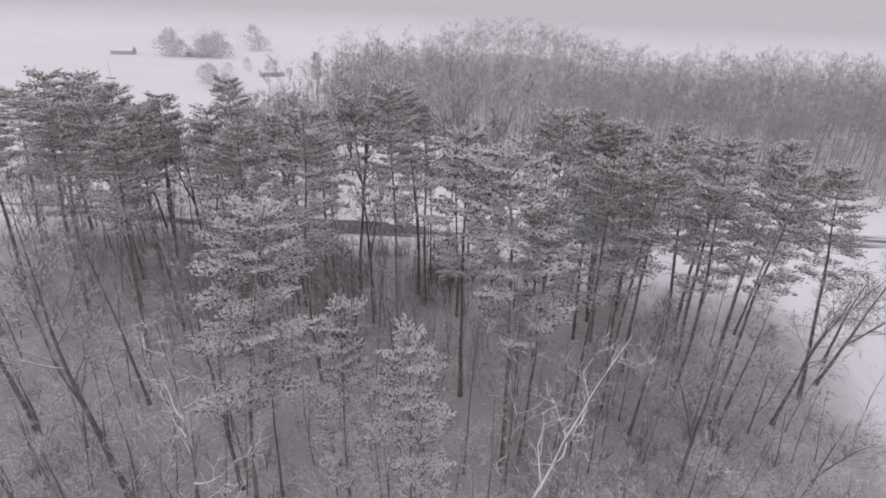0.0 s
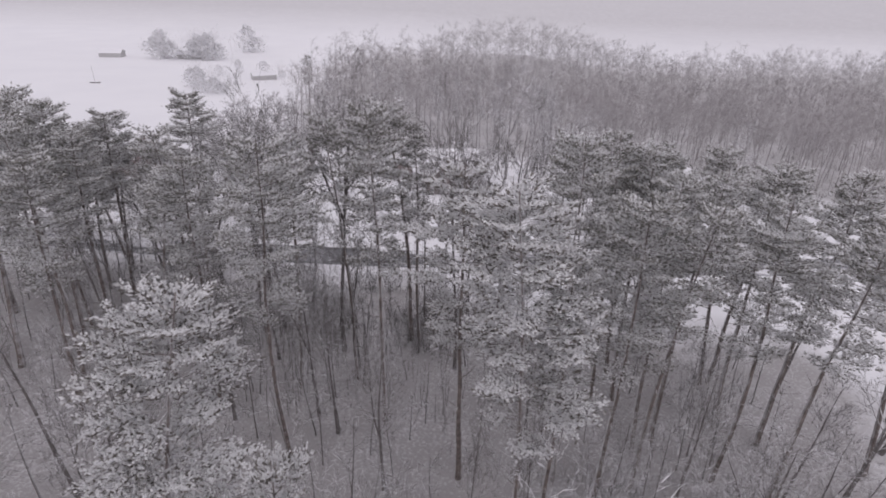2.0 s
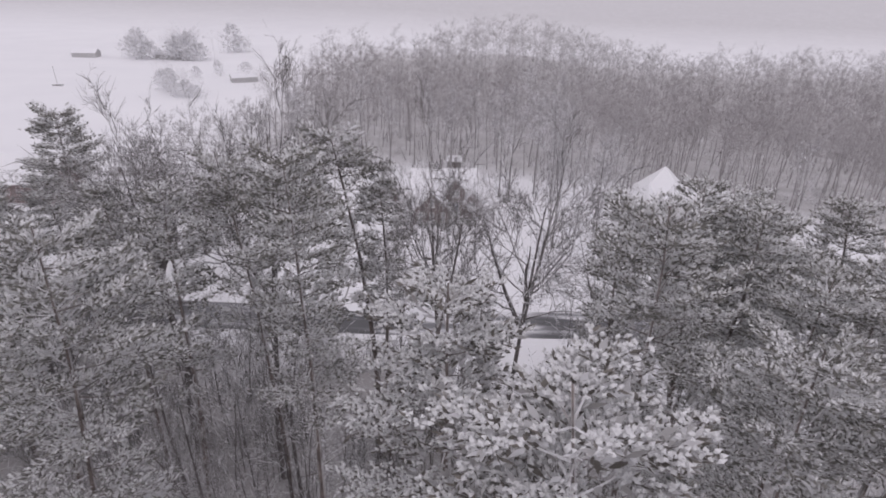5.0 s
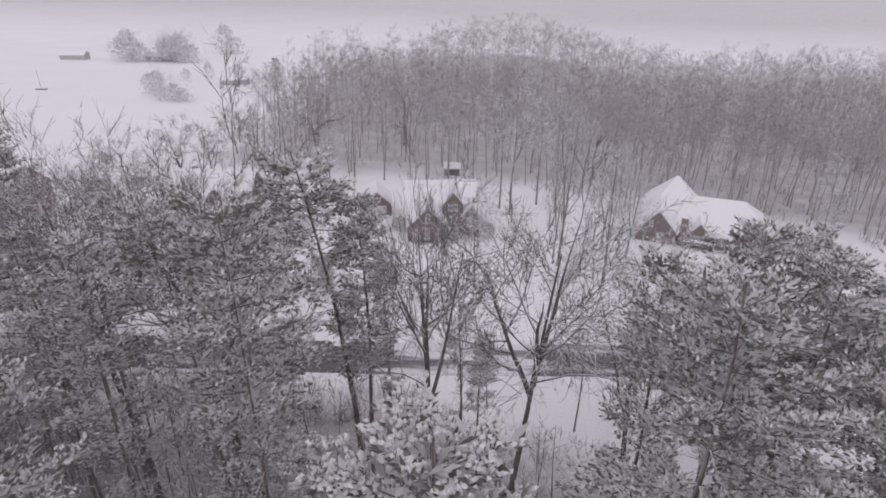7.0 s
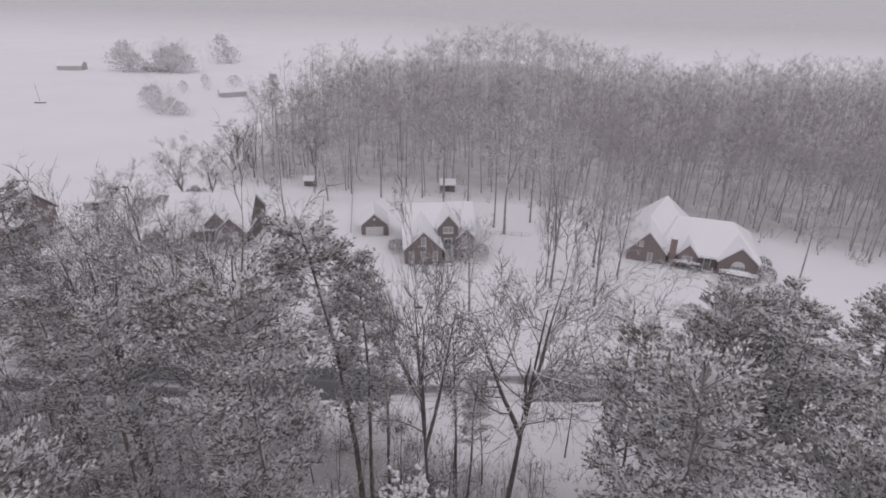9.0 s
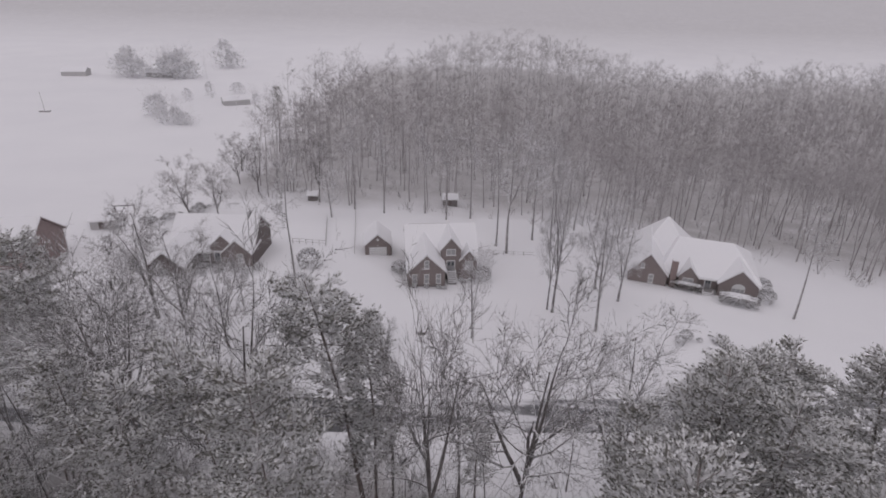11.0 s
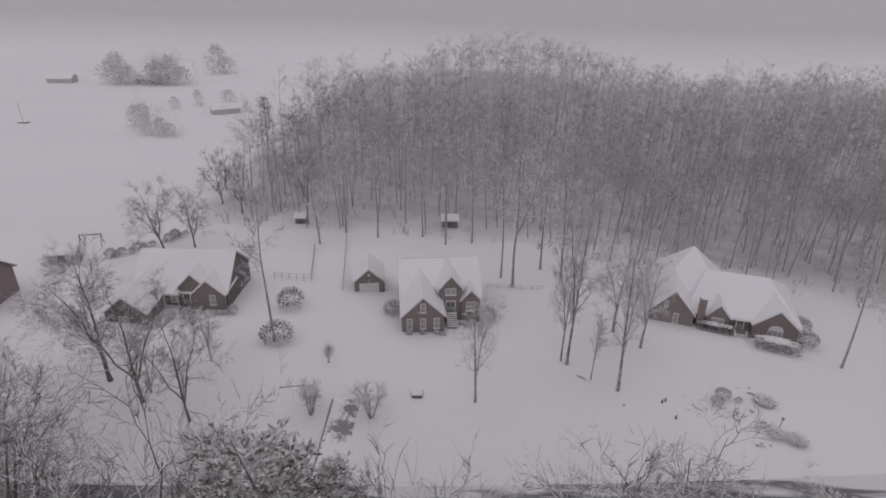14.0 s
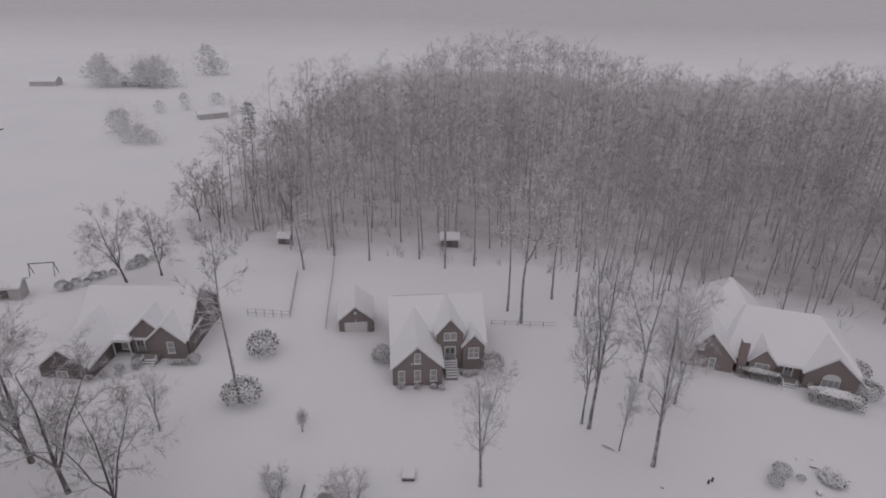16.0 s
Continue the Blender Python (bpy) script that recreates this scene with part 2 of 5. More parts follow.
# lawn-tree twigs near white: snow on them, and fog put into the colour
M_LAWN_TWIG = bark_material("hazed_lawn_twigs", (0.58, 0.57, 0.575), (0.70, 0.69, 0.695), 0.1, 1.0, 0.5)
# far field trees almost white: the haze before them is in this colour
M_FIELD_TREE = bark_material("hazed_field_boughs", (0.68, 0.67, 0.675), (0.80, 0.79, 0.80), 0.1, 1.0, 0.5)
M_NEEDLE = needle_material("snowy_pine_needles", ((0.205, 0.199, 0.183), (0.29, 0.282, 0.258), (0.385, 0.374, 0.345)), 0.2, 1.05, 0.5)
M_NEEDLE_BROWN = needle_material("brownish_pine_needles", ((0.165, 0.153, 0.138), (0.235, 0.218, 0.197), (0.33, 0.304, 0.273)), 0.2, 1.05, 0.5)
M_TUFT = tuft_snow_material()
M_ROAD = road_material()
M_DRIVE = drive_material()
M_GLASS = glass_material("window_glass", (0.10, 0.11, 0.12))
M_BLIND = glass_material("glass_over_pale_blinds", (0.36, 0.36, 0.365))
M_TRIM = plain_material("white_painted_trim", (0.72, 0.72, 0.72), 0.6, 0.12)
M_BRICK = brick_material("brown_brick", (0.225, 0.195, 0.19), (0.285, 0.246, 0.24))
M_BRICK_RED = brick_material("red_brick", (0.25, 0.192, 0.183), (0.31, 0.24, 0.228))
M_SIDING = plain_material("grey_brown_siding", (0.19, 0.165, 0.16), 0.8, 0.3, 1.2)
M_BARN = plain_material("faded_red_boards", (0.34, 0.272, 0.267), 0.85, 0.3, 0.7)
M_CONCRETE = plain_material("wet_concrete", (0.30, 0.29, 0.29), 0.7, 0.3, 0.8)
M_DOOR = plain_material("door_paint", (0.34, 0.34, 0.35), 0.6, 0.2)
M_SHEDWOOD = plain_material("grey_shed_boards", (0.24, 0.225, 0.22), 0.9, 0.3, 1.5)
# pale boards; on far sheds and fences this tone stands in for haze
M_PALE = plain_material("pale_boards", (0.56, 0.55, 0.55), 0.9, 0.3, 0.6)
M_DARKWOOD = plain_material("weathered_wood", (0.16, 0.14, 0.13), 0.9, 0.4, 2.0)
M_ROCK = bark_material("snowy_rock", (0.14, 0.13, 0.125), (0.30, 0.29, 0.28), 0.1, 0.5, 0.2)
# evergreen tones raised near to snow, painting in the haze across the field
M_CEDAR = needle_material("hazed_evergreen", ((0.66, 0.655, 0.655), (0.73, 0.725, 0.725), (0.79, 0.785, 0.785)), -0.9, 0.2, 0.5)
M_SHRUB = needle_material("snowy_shrub_leaves", ((0.08, 0.08, 0.07), (0.12, 0.11, 0.10), (0.18, 0.155, 0.135)), 0.3, 0.95, 0.2)


# ---- building helpers ----
def mesh_of(name, verts, faces, mats, idx=None, smooth=False):
    me = bpy.data.meshes.new(name)
    me.from_pydata([tuple(v) for v in verts] if not hasattr(verts, "tolist") else verts.tolist(), [], faces if not hasattr(faces, "tolist") else faces.tolist())
    for m in mats if isinstance(mats, (list, tuple)) else [mats]:
        me.materials.append(m)
    if idx is not None:
        me.polygons.foreach_set("material_index", idx)
    if smooth:
        me.polygons.foreach_set("use_smooth", [True] * len(me.polygons))
    me.update()
    return me


def part(name, bm, mat, parent=None, label=""):
    """Links a bmesh, or a finished mesh, as one mesh object under a thing or a part."""
    if isinstance(bm, bmesh.types.BMesh):
        me = bpy.data.meshes.new(name)
        bm.to_mesh(me)
        bm.free()
        me.materials.append(mat)
    else:
        me = bm
    ob = new(name, me)
    if parent is not None:
        ob.parent = parent
    return tagged(ob, label)


def add_box(bm, x0, x1, y0, y1, z0, z1, bevel=0.0):
    vs = [bm.verts.new((x, y, z)) for z in (z0, z1) for x, y in ((x0, y0), (x1, y0), (x1, y1), (x0, y1))]
    fs = [bm.faces.new([vs[k] for k in f]) for f in ((3, 2, 1, 0), (4, 5, 6, 7), (0, 1, 5, 4), (1, 2, 6, 5), (2, 3, 7, 6), (3, 0, 4, 7))]
    if bevel:
        bmesh.ops.bevel(bm, geom=list({e for f in fs for e in f.edges}), offset=bevel, segments=1, affect="EDGES")
    return bm


def box(x0, x1, y0, y1, z0, z1, bevel=0.0):
    return add_box(bmesh.new(), x0, x1, y0, y1, z0, z1, bevel)


def prism(bm, outline, axis, a, b):
    """Extrudes an outline (pairs) along x or y, from a to b."""
    def at(p, s):
        return (s, p[0], p[1]) if axis == "x" else (p[0], s, p[1])
    lo, hi = [bm.verts.new(at(p, a)) for p in outline], [bm.verts.new(at(p, b)) for p in outline]
    bm.faces.new(lo)
    bm.faces.new(hi[::-1])
    k = len(outline)
    for i in range(k):
        bm.faces.new((lo[i], hi[i], hi[(i + 1) % k], lo[(i + 1) % k]))
    bmesh.ops.recalc_face_normals(bm, faces=bm.faces)
    return bm


KNOTS = [(-400, 0), (-120, 0), (-60, .3), (-30, .8), (0, 1.2), (30, 1.8), (50, 2.4), (60, 2.9), (70, 3.8), (79, 4.1), (88, 3.2), 
         (98, 1.8), (116, .1), (140, -3.4), (167, -7.4), (220, -9.8), (280, -11.5), (372, -17), (480, -20), (800, -20), (4500, 48)]


def rise(y):
    """The lie of the land along the way ahead."""
    for i in range(len(KNOTS) - 1):
        (a, za), (b, zb) = KNOTS[i], KNOTS[i + 1]
        if y <= b:
            ma = (zb - KNOTS[i - 1][1]) / (b - KNOTS[i - 1][0]) if i > 0 else 0.0
            mb = (KNOTS[i + 2][1] - za) / (KNOTS[i + 2][0] - a) if i + 2 < len(KNOTS) else 0.0
            h = b - a
            s = max(0.0, (y - a) / h)
            return za * (2 * s**3 - 3 * s * s + 1) + h * ma * (s**3 - 2 * s * s + s) + zb * (3 * s * s - 2 * s**3) + h * mb * (s**3 - s * s)
    return KNOTS[-1][1]


def ground_z(x, y):
    hill = 10.0 * math.exp(-((x - 45.0) / 48.0) ** 2 - ((y - 430.0) / 65.0) ** 2)
    return rise(y) - 0.045 * max(-80.0, min(100.0, x)) + hill


# ---- ground ----
def build_ground():
    def line(lo, hi, step, far):
        mid = list(np.arange(lo, hi + 0.1, step))
        out, d, v = [], step, hi
        while v < far:
            d *= 1.35
            v += d
            out.append(v)
        left, d, v = [], step, lo
        while v > -far:
            d *= 1.35
            v -= d
            left.append(v)
        return left[::-1] + mid + out
    xs, ys = line(-110, 110, 2.2, 3500), line(-80, 230, 2.2, 3500)
    verts = []
    for y in ys:
        for x in xs:
            bump = 0.35 * noise.noise((x * 0.06, y * 0.06, 0)) + 0.10 * noise.noise((x * 0.25, y * 0.25, 3))
            flat = 0.1 if 54 < y - 0.085 * x - 0.0004 * x * x < 67 and abs(x) < 200 else 1.0
            verts.append((x, y, ground_z(x, y) + bump * flat))
    w = len(xs)
    faces = [(j * w + i, j * w + i + 1, (j + 1) * w + i + 1, (j + 1) * w + i) for j in range(len(ys) - 1) for i in range(w - 1)]
    return tagged(new("ground", mesh_of("ground", verts, faces, M_GROUND, None, True)), "rolling snow-covered ground, woods floor greyed by litter and painted shade", "ground", kind="structure")


build_ground()


def strip(name, points, width, mat, lift=0.06, drop=0.3):
    """A band laid along points on the ground, with edges that go down into it."""
    verts, faces = [], []
    for i, (x, y) in enumerate(points):
        ax, ay = points[max(0, i - 1)]
        bx, by = points[min(len(points) - 1, i + 1)]
        d = math.hypot(bx - ax, by - ay)
        nx, ny = -(by - ay) / d, (bx - ax) / d
        for s, dz in ((-0.5, -drop), (-0.5, lift), (-0.2, lift + 0.03), (0.2, lift + 0.03), (0.5, lift), (0.5, -drop)):
            px, py = x + nx * s * width, y + ny * s * width
            verts.append((px, py, ground_z(px, py) + dz))
    for i in range(len(points) - 1):
        for k in range(5):
            faces.append((i * 6 + k, i * 6 + k + 1, i * 6 + k + 7, i * 6 + k + 6))
    return new(name, mesh_of(name, verts, faces, mat, None, False))


tagged(strip("road", [(x, 60.2 + 0.085 * x + 0.0004 * x * x) for x in range(-180, 181, 3)], 6.2, M_ROAD), "dark wet country road with slush and snow in bands", "road", kind="structure")
tagged(strip("driveway", [(-13.35 + 0.02 * s, 61.0 + s) for s in np.arange(0.0, 16.1, 1.0)], 3.5, M_DRIVE, 0.05), "snow-blown drive with bare wet patches", "driveway", kind="structure")
tagged(strip("trim", [(-15.2 + 0.01 * s, 63.5 + s) for s in np.arange(0.0, 13.1, 1.0)], 0.14, M_CONCRETE, 0.14), "low dark kerb along the drive", "kerb", kind="structure")


# ---- trees ----
def unit(v):
    return v / (np.linalg.norm(v) + 1e-9)


class Shape:
    """Collects tubes and blades for one mesh."""

    def __init__(self):
        self.v, self.f = [], []

    def tube(self, pts, radii, sides):
        base = len(self.v)
        for i, p in enumerate(pts):
            d = unit(pts[min(i + 1, len(pts) - 1)] - pts[max(i - 1, 0)])
            a = unit(np.cross(d, (0.31, 0.95, 0.07)))
            b = np.cross(d, a)
            for k in range(sides):
                t = 2 * math.pi * k / sides
                self.v.append(p + radii[i] * (math.cos(t) * a + math.sin(t) * b))
        for i in range(len(pts) - 1):
            for k in range(sides):
                self.f.append((base + i * sides + k, base + i * sides + (k + 1) % sides, base + (i + 1) * sides + (k + 1) % sides, base + (i + 1) * sides + k))

    def blade(self, p, d, length, width, side):
        base = len(self.v)
        m = p + d * length * 0.45
        self.v += [p, m + side * width * 0.5, p + d * length, m - side * width * 0.5]
        self.f.append((base, base + 1, base + 2, base + 3))

    def twig(self, p, d, length, width, side):
        base, e, w = len(self.v), p + d * length, side * width * 0.5
        self.v += [p + w, p - w, e - w * 0.45, e + w * 0.45]
        self.f.append((base, base + 1, base + 2, base + 3))

    def lump(self, c, d, length, width, thick):
        s = unit(np.cross(d, (0, 0, 1.0)))
        u = np.cross(s, d)
        base = len(self.v)
        self.v += [c - d * length / 2, c + d * length / 2, c + s * width / 2, c - s * width / 2, c + u * thick]
        for a, b, e in ((0, 2, 4), (2, 1, 4), (1, 3, 4), (3, 0, 4)):
            self.f.append((base + a, base + b, base + e))

    def mesh(self, name, mat):
        return mesh_of(name, np.array(self.v), self.f, mat)


def limb(rng, start, d, length, segs, wander, lift):
    pts, p = [start], start
    for _ in range(segs):
        d = unit(d + rng.normal(0, wander, 3) + np.array((0, 0, lift)))
        p = p + d * length / segs
        pts.append(p)
    return pts


def along(pts, s):
    k = min(int(s * (len(pts) - 1)), len(pts) - 2)
    f = s * (len(pts) - 1) - k
    return pts[k] * (1 - f) + pts[k + 1] * f, unit(pts[k + 1] - pts[k])


def aside(rng, d, angle):
    a = unit(np.cross(d, rng.normal(0, 1, 3)))
    return unit(d * math.cos(angle) + a * math.sin(angle))


def bare_shapes(seed, height, spread=0.30, first=0.38, limbs=11, boughs=6, twigs=5, girth=0.013, fork=False, sides=(7, 5, 3), twig_width=0.035, flat=False):
    """A leafless tree as two shapes: trunk, and boughs with twigs."""
    rng = np.random.default_rng(seed)
    trunk, crown = Shape(), Shape()
    stem = limb(rng, np.array((0, 0, -0.6)), np.array((rng.normal(0, 0.03), rng.normal(0, 0.03), 1.0)), height * 0.92, 9, 0.035, 0.05)
    r0 = height * girth
    trunk.tube(stem, [r0 * (1.25 if i == 0 else 1 - 0.85 * i / 9) for i in range(10)], sides[0])
    tops = [(stem, r0)]
    if fork:
        p, d = along(stem, first)
        second = limb(rng, p, aside(rng, d, 0.5), height * (0.95 - first), 7, 0.06, 0.16)
        trunk.tube(second, [r0 * 0.6 * (1 - 0.85 * i / 7) for i in range(8)], sides[0])
        tops.append((second, r0 * 0.7))
    for stem_pts, rr in tops:
        for i in range(limbs):
            s = (first if stem_pts is stem else 0.15) + (0.97 - (first if stem_pts is stem else 0.15)) * (i + rng.random()) / limbs
            p, d = along(stem_pts, s)
            length = height * spread * (1.15 - 0.75 * s) * rng.uniform(0.7, 1.2)
            b = limb(rng, p, aside(rng, d, rng.uniform(0.6, 1.15)), length, 2 if flat else 4, 0.16, 0.03 if flat else 0.10)
            br = max(rr * 0.42 * (1.1 - s), 0.03)
            crown.tube(b, [br * (1 - 0.8 * k / (len(b) - 1)) for k in range(len(b))], sides[1])
            for _ in range(boughs):
                q, e = along(b, rng.uniform(0.2, 1.0))
                bl = length * rng.uniform(0.28, 0.55)
                c = limb(rng, q, aside(rng, e, rng.uniform(0.4, 0.8)), bl, 2, 0.16, 0.06)
                if flat:
                    cd = unit(c[-1] - c[0])
                    crown.blade(c[0], cd, bl, twig_width * 1.3, unit(np.cross(cd, rng.normal(0, 1, 3))))
                else:
                    crown.tube(c, [max(br * 0.38 * (1 - 0.75 * k / (len(c) - 1)), 0.012) for k in range(len(c))], 3)
                for _ in range(twigs):
                    w, g = along(c, rng.uniform(0.15, 1.0))
                    td = unit(aside(rng, g, rng.uniform(0.3, 0.8) + (0.4 if flat else 0.0)) + np.array((0, 0, 0.08 if flat else 0.14)))
                    crown.blade(w, td, bl * rng.uniform(0.3, 0.65) * (1.45 if flat else 1.0), twig_width, unit(np.cross(td, rng.normal(0, 1, 3))))
    return trunk, crown


def branching_shapes(seed, height, spread=0.26, first=0.40, limbs=12, boughs=6, sprigs=6, twigs=3, girth=0.0125, stems=1, twig_width=0.036, rise=0.04, open_angle=(0.6, 1.15), fan=(0.3, 0.6)):
    """A broadleaf tree in winter: a trunk with its leaders, and limbs that branch three times into long fine twigs."""
    rng = np.random.default_rng(seed)
    trunk, crown = Shape(), Shape()
    stem = limb(rng, np.array((0, 0, -0.6)), np.array((rng.normal(0, 0.02), rng.normal(0, 0.02), 1.0)), height * 0.92, 11, 0.03, 0.05)
    r0 = height * girth
    trunk.tube(stem, [r0 * (1.35 if i == 0 else 1 - 0.88 * (i / 11) ** 0.85) for i in range(12)], 8)
    leaders = [(stem, r0, first)]
    for k in range(stems - 1):
        p, d = along(stem, first + rng.uniform(-0.04, 0.08))
        turn_to, lean_out = 2.4 * k + rng.normal(0, 0.3), rng.uniform(*fan)
        side = limb(rng, p, unit(np.array((math.cos(turn_to) * lean_out, math.sin(turn_to) * lean_out, 1.0))), height * (0.95 - first) * rng.uniform(0.85, 1.05), 8, 0.09, 0.07)
        trunk.tube(side, [r0 * 0.58 * (1 - 0.87 * i / 8) for i in range(9)], 7)
        leaders.append((side, r0 * 0.64, 0.2))
    for pts, rr, low in leaders:
        for i in range(limbs):
            s = low + (0.97 - low) * (i + rng.random()) / limbs
            p, d = along(pts, s)
            length = height * spread * (1.1 - 0.55 * s) * rng.uniform(0.7, 1.25)
            b = limb(rng, p, aside(rng, d, rng.uniform(*open_angle)), length, 5, 0.15, rise)
            br = max(rr * 0.44 * (1.12 - s), 0.04)
            crown.tube(b, [br * (1 - 0.82 * k / 5) for k in range(6)], 5 if br > 0.07 else 4)
            for _ in range(boughs):
                u = rng.uniform(0.15, 1.0)
                q, e = along(b, u)
                bl = length * rng.uniform(0.35, 0.6) * (1.1 - 0.4 * u)
                c = limb(rng, q, aside(rng, e, rng.uniform(0.45, 0.9)), bl, 3, 0.24, rise)
                cr = max(br * 0.5 * (1.1 - u), 0.022)
                crown.tube(c, [cr * (1 - 0.22 * k) for k in range(4)], 3)
                for _ in range(sprigs):
                    w, g = along(c, rng.uniform(0.15, 1.0))
                    td = aside(rng, g, rng.uniform(0.4, 1.0))
                    sl = bl * rng.uniform(0.28, 0.5)
                    crown.twig(w, td, sl, twig_width * 1.15, unit(np.cross(td, rng.normal(0, 1, 3))))
                    t3 = unit(td + rng.normal(0, 0.35, 3) + np.array((0, 0, 0.12)))
                    crown.twig(w + td * sl, t3, sl * rng.uniform(0.5, 0.8), twig_width * 0.6, unit(np.cross(t3, rng.normal(0, 1, 3))))
                    for _ in range(twigs):
                        q2 = w + td * sl * rng.uniform(0.25, 1.0)
                        t2 = unit(aside(rng, td, rng.uniform(0.4, 1.0)) + np.array((0, 0, 0.08)))
                        crown.twig(q2, t2, sl * rng.uniform(0.35, 0.65), twig_width * 0.7, unit(np.cross(t2, rng.normal(0, 1, 3))))
    grow = height / float(np.percentile([v[2] for v in crown.v], 97.5))
    for sh in (trunk, crown):
        sh.v = [v * grow for v in sh.v]
    return trunk, crown


def crooked_shapes(seed, height, first=0.35, limbs=10, girth=0.009):
    """A half-dead tree: crooked bare limbs with few twigs."""
    rng = np.random.default_rng(seed)
    trunk, crown = Shape(), Shape()
    stem = limb(rng, np.array((0, 0, -0.6)), np.array((0.0, 0.0, 1.0)), height * 1.02, 12, 0.07, 0.06)
    r0 = height * girth
    trunk.tube(stem, [r0 * (1.2 if i == 0 else 1 - 0.8 * i / 12) for i in range(13)], 8)
    for i in range(limbs):
        s = first + (0.98 - first) * (i + rng.random()) / limbs
        p, d = along(stem, s)
        length = height * rng.uniform(0.10, 0.24) * (1.25 - 0.6 * s)
        b = limb(rng, p, aside(rng, d, rng.uniform(0.7, 1.4)), length, 6, 0.30, 0.08)
        br = r0 * 0.36 * (1.3 - s)
        crown.tube(b, [br * (1 - 0.75 * k / 6) for k in range(7)], 5)
        for _ in range(4):
            q, e = along(b, rng.uniform(0.3, 1.0))
            c = limb(rng, q, aside(rng, e, rng.uniform(0.5, 1.1)), length * rng.uniform(0.25, 0.6), 4, 0.28, 0.08)
            crown.tube(c, [br * 0.45 * (1 - 0.7 * k / 4) for k in range(5)], 4)
            for _ in range(3):
                w, g = along(c, rng.uniform(0.3, 1.0))
                t = limb(rng, w, aside(rng, g, rng.uniform(0.5, 1.0)), length * rng.uniform(0.1, 0.3), 3, 0.25, 0.05)
                crown.tube(t, [0.022, 0.017, 0.012, 0.006], 3)
    return trunk, crown


pine_tips = []


def pine_shapes(seed, height=30.0, base=0.60, reach=4.2, laden=False, dusting=(0.5, 0.9)):
    """A tall pine: trunk, boughs in whorls, flat pads of needle tufts on them, and the snow caught in the tufts."""
    rng = np.random.default_rng(seed)
    trunk, bough, needles, snow = Shape(), Shape(), Shape(), Shape()
    stem = limb(rng, np.array((0, 0, -0.6)), np.array((rng.normal(0, 0.03), rng.normal(0, 0.03), 1.0)), height, 12, 0.028, 0.04)
    trunk.tube(stem, [0.27 * (1.25 if i == 0 else 1 - 0.88 * i / 12) for i in range(13)], 8)
    for _ in range(18):
        p, d = along(stem, rng.uniform(0.22, base + 0.05))
        dead = limb(rng, p, aside(rng, d, rng.uniform(1.2, 1.7)), rng.uniform(0.5, 2.4), 3, 0.25, -0.02)
        bough.tube(dead, [0.04, 0.03, 0.02, 0.008], 3)
    up, flat = np.array((0, 0, 1.0)), np.array((1, 1, 0.4))

    def tuft(c, shoot, load):
        under, over = unit(shoot * 0.9 + up * 0.1), unit(shoot * 0.8 + up * 0.6)
        for _ in range(3):
            nd = unit(under + rng.normal(0, 0.55, 3) * flat)
            needles.blade(c - up * rng.uniform(0.02, 0.14), nd, rng.uniform(0.23, 0.39), 0.108, unit(np.cross(nd, rng.normal(0, 1, 3))))
        for _ in range(5 if laden else 4):
            if rng.random() < load:
                nd = unit(over + rng.normal(0, 0.5, 3))
                at = c + rng.normal(0, 0.10, 3) * flat + up * rng.uniform(0.04, 0.09)
                if laden:
                    snow.lump(at, nd, rng.uniform(0.15, 0.24), 0.125, 0.08)
                else:
                    snow.blade(at, nd, rng.uniform(0.14, 0.23), 0.11, unit(np.cross(nd, up) + rng.normal(0, 0.3, 3)))

    z = base
    while z < 0.985:
        s = (z - base) / (1 - base)
        r = reach * (0.62 + 0.38 * math.sin(math.pi * min(1.0, 0.2 + 0.6 * s)))
        if s > 0.45:
            r *= math.sqrt(1 - ((s - 0.45) / 0.57) ** 2.4)
        a0 = rng.uniform(0, 6.28)
        count = int(rng.integers(4, 7))
        for k in range(count):
            if rng.random() < (0.25 if s < 0.35 else 0.08):
                continue
            a = a0 + 6.28 * k / count + rng.normal(0, 0.3)
            length = max(0.9, r * rng.uniform(0.55, 1.2))
            p, _ = along(stem, min(0.99, z + rng.uniform(-0.006, 0.006)))
            d = unit(np.array((math.cos(a), math.sin(a), rng.uniform(-0.25, 0.05) + 0.15 * s + 0.5 * s ** 3)))
            b = limb(rng, p, d, length, 4, 0.08, 0.06)
            bough.tube(b, [0.036 * (1 - 0.8 * i / 4) for i in range(5)], 3)
            load = rng.uniform(0.4, 0.85) if laden else rng.choice((rng.uniform(0.1, 0.35), rng.uniform(*dusting)), p=(0.22, 0.78))
            shoots = max(6, int(length * (6.0 if laden else 5.2)))
            for j in range(shoots):
                u = 0.28 + 0.72 * (j + rng.random()) / shoots
                q, e = along(b, u)
                side = unit(np.cross(e, up)) * (1.0 if j % 2 else -1.0)
                shoot = unit(e * 0.75 + side * rng.uniform(0.3, 1.1) + up * rng.uniform(-0.05, 0.15))
                out = (0.24 + 0.2 * rng.random()) * length * (1.15 - 0.45 * u) + 0.35
                n = int(out * 3.0) + 1
                for m in range(n):
                    c = q + shoot * out * (m + 0.4 + 0.6 * rng.random()) / n + up * rng.uniform(-0.04, 0.06)
                    tuft(c, shoot, load)
            for _ in range(12):
                q, e = along(b, rng.uniform(0.25, 1.0))
                nd = unit(e + rng.normal(0, 0.6, 3) * np.array((1, 1, 0.2)))
                needles.blade(q - up * rng.uniform(0.08, 0.25) + rng.normal(0, 0.2, 3), nd, rng.uniform(0.35, 0.6), 0.17, unit(np.cross(nd, up + rng.normal(0, 0.25, 3))))
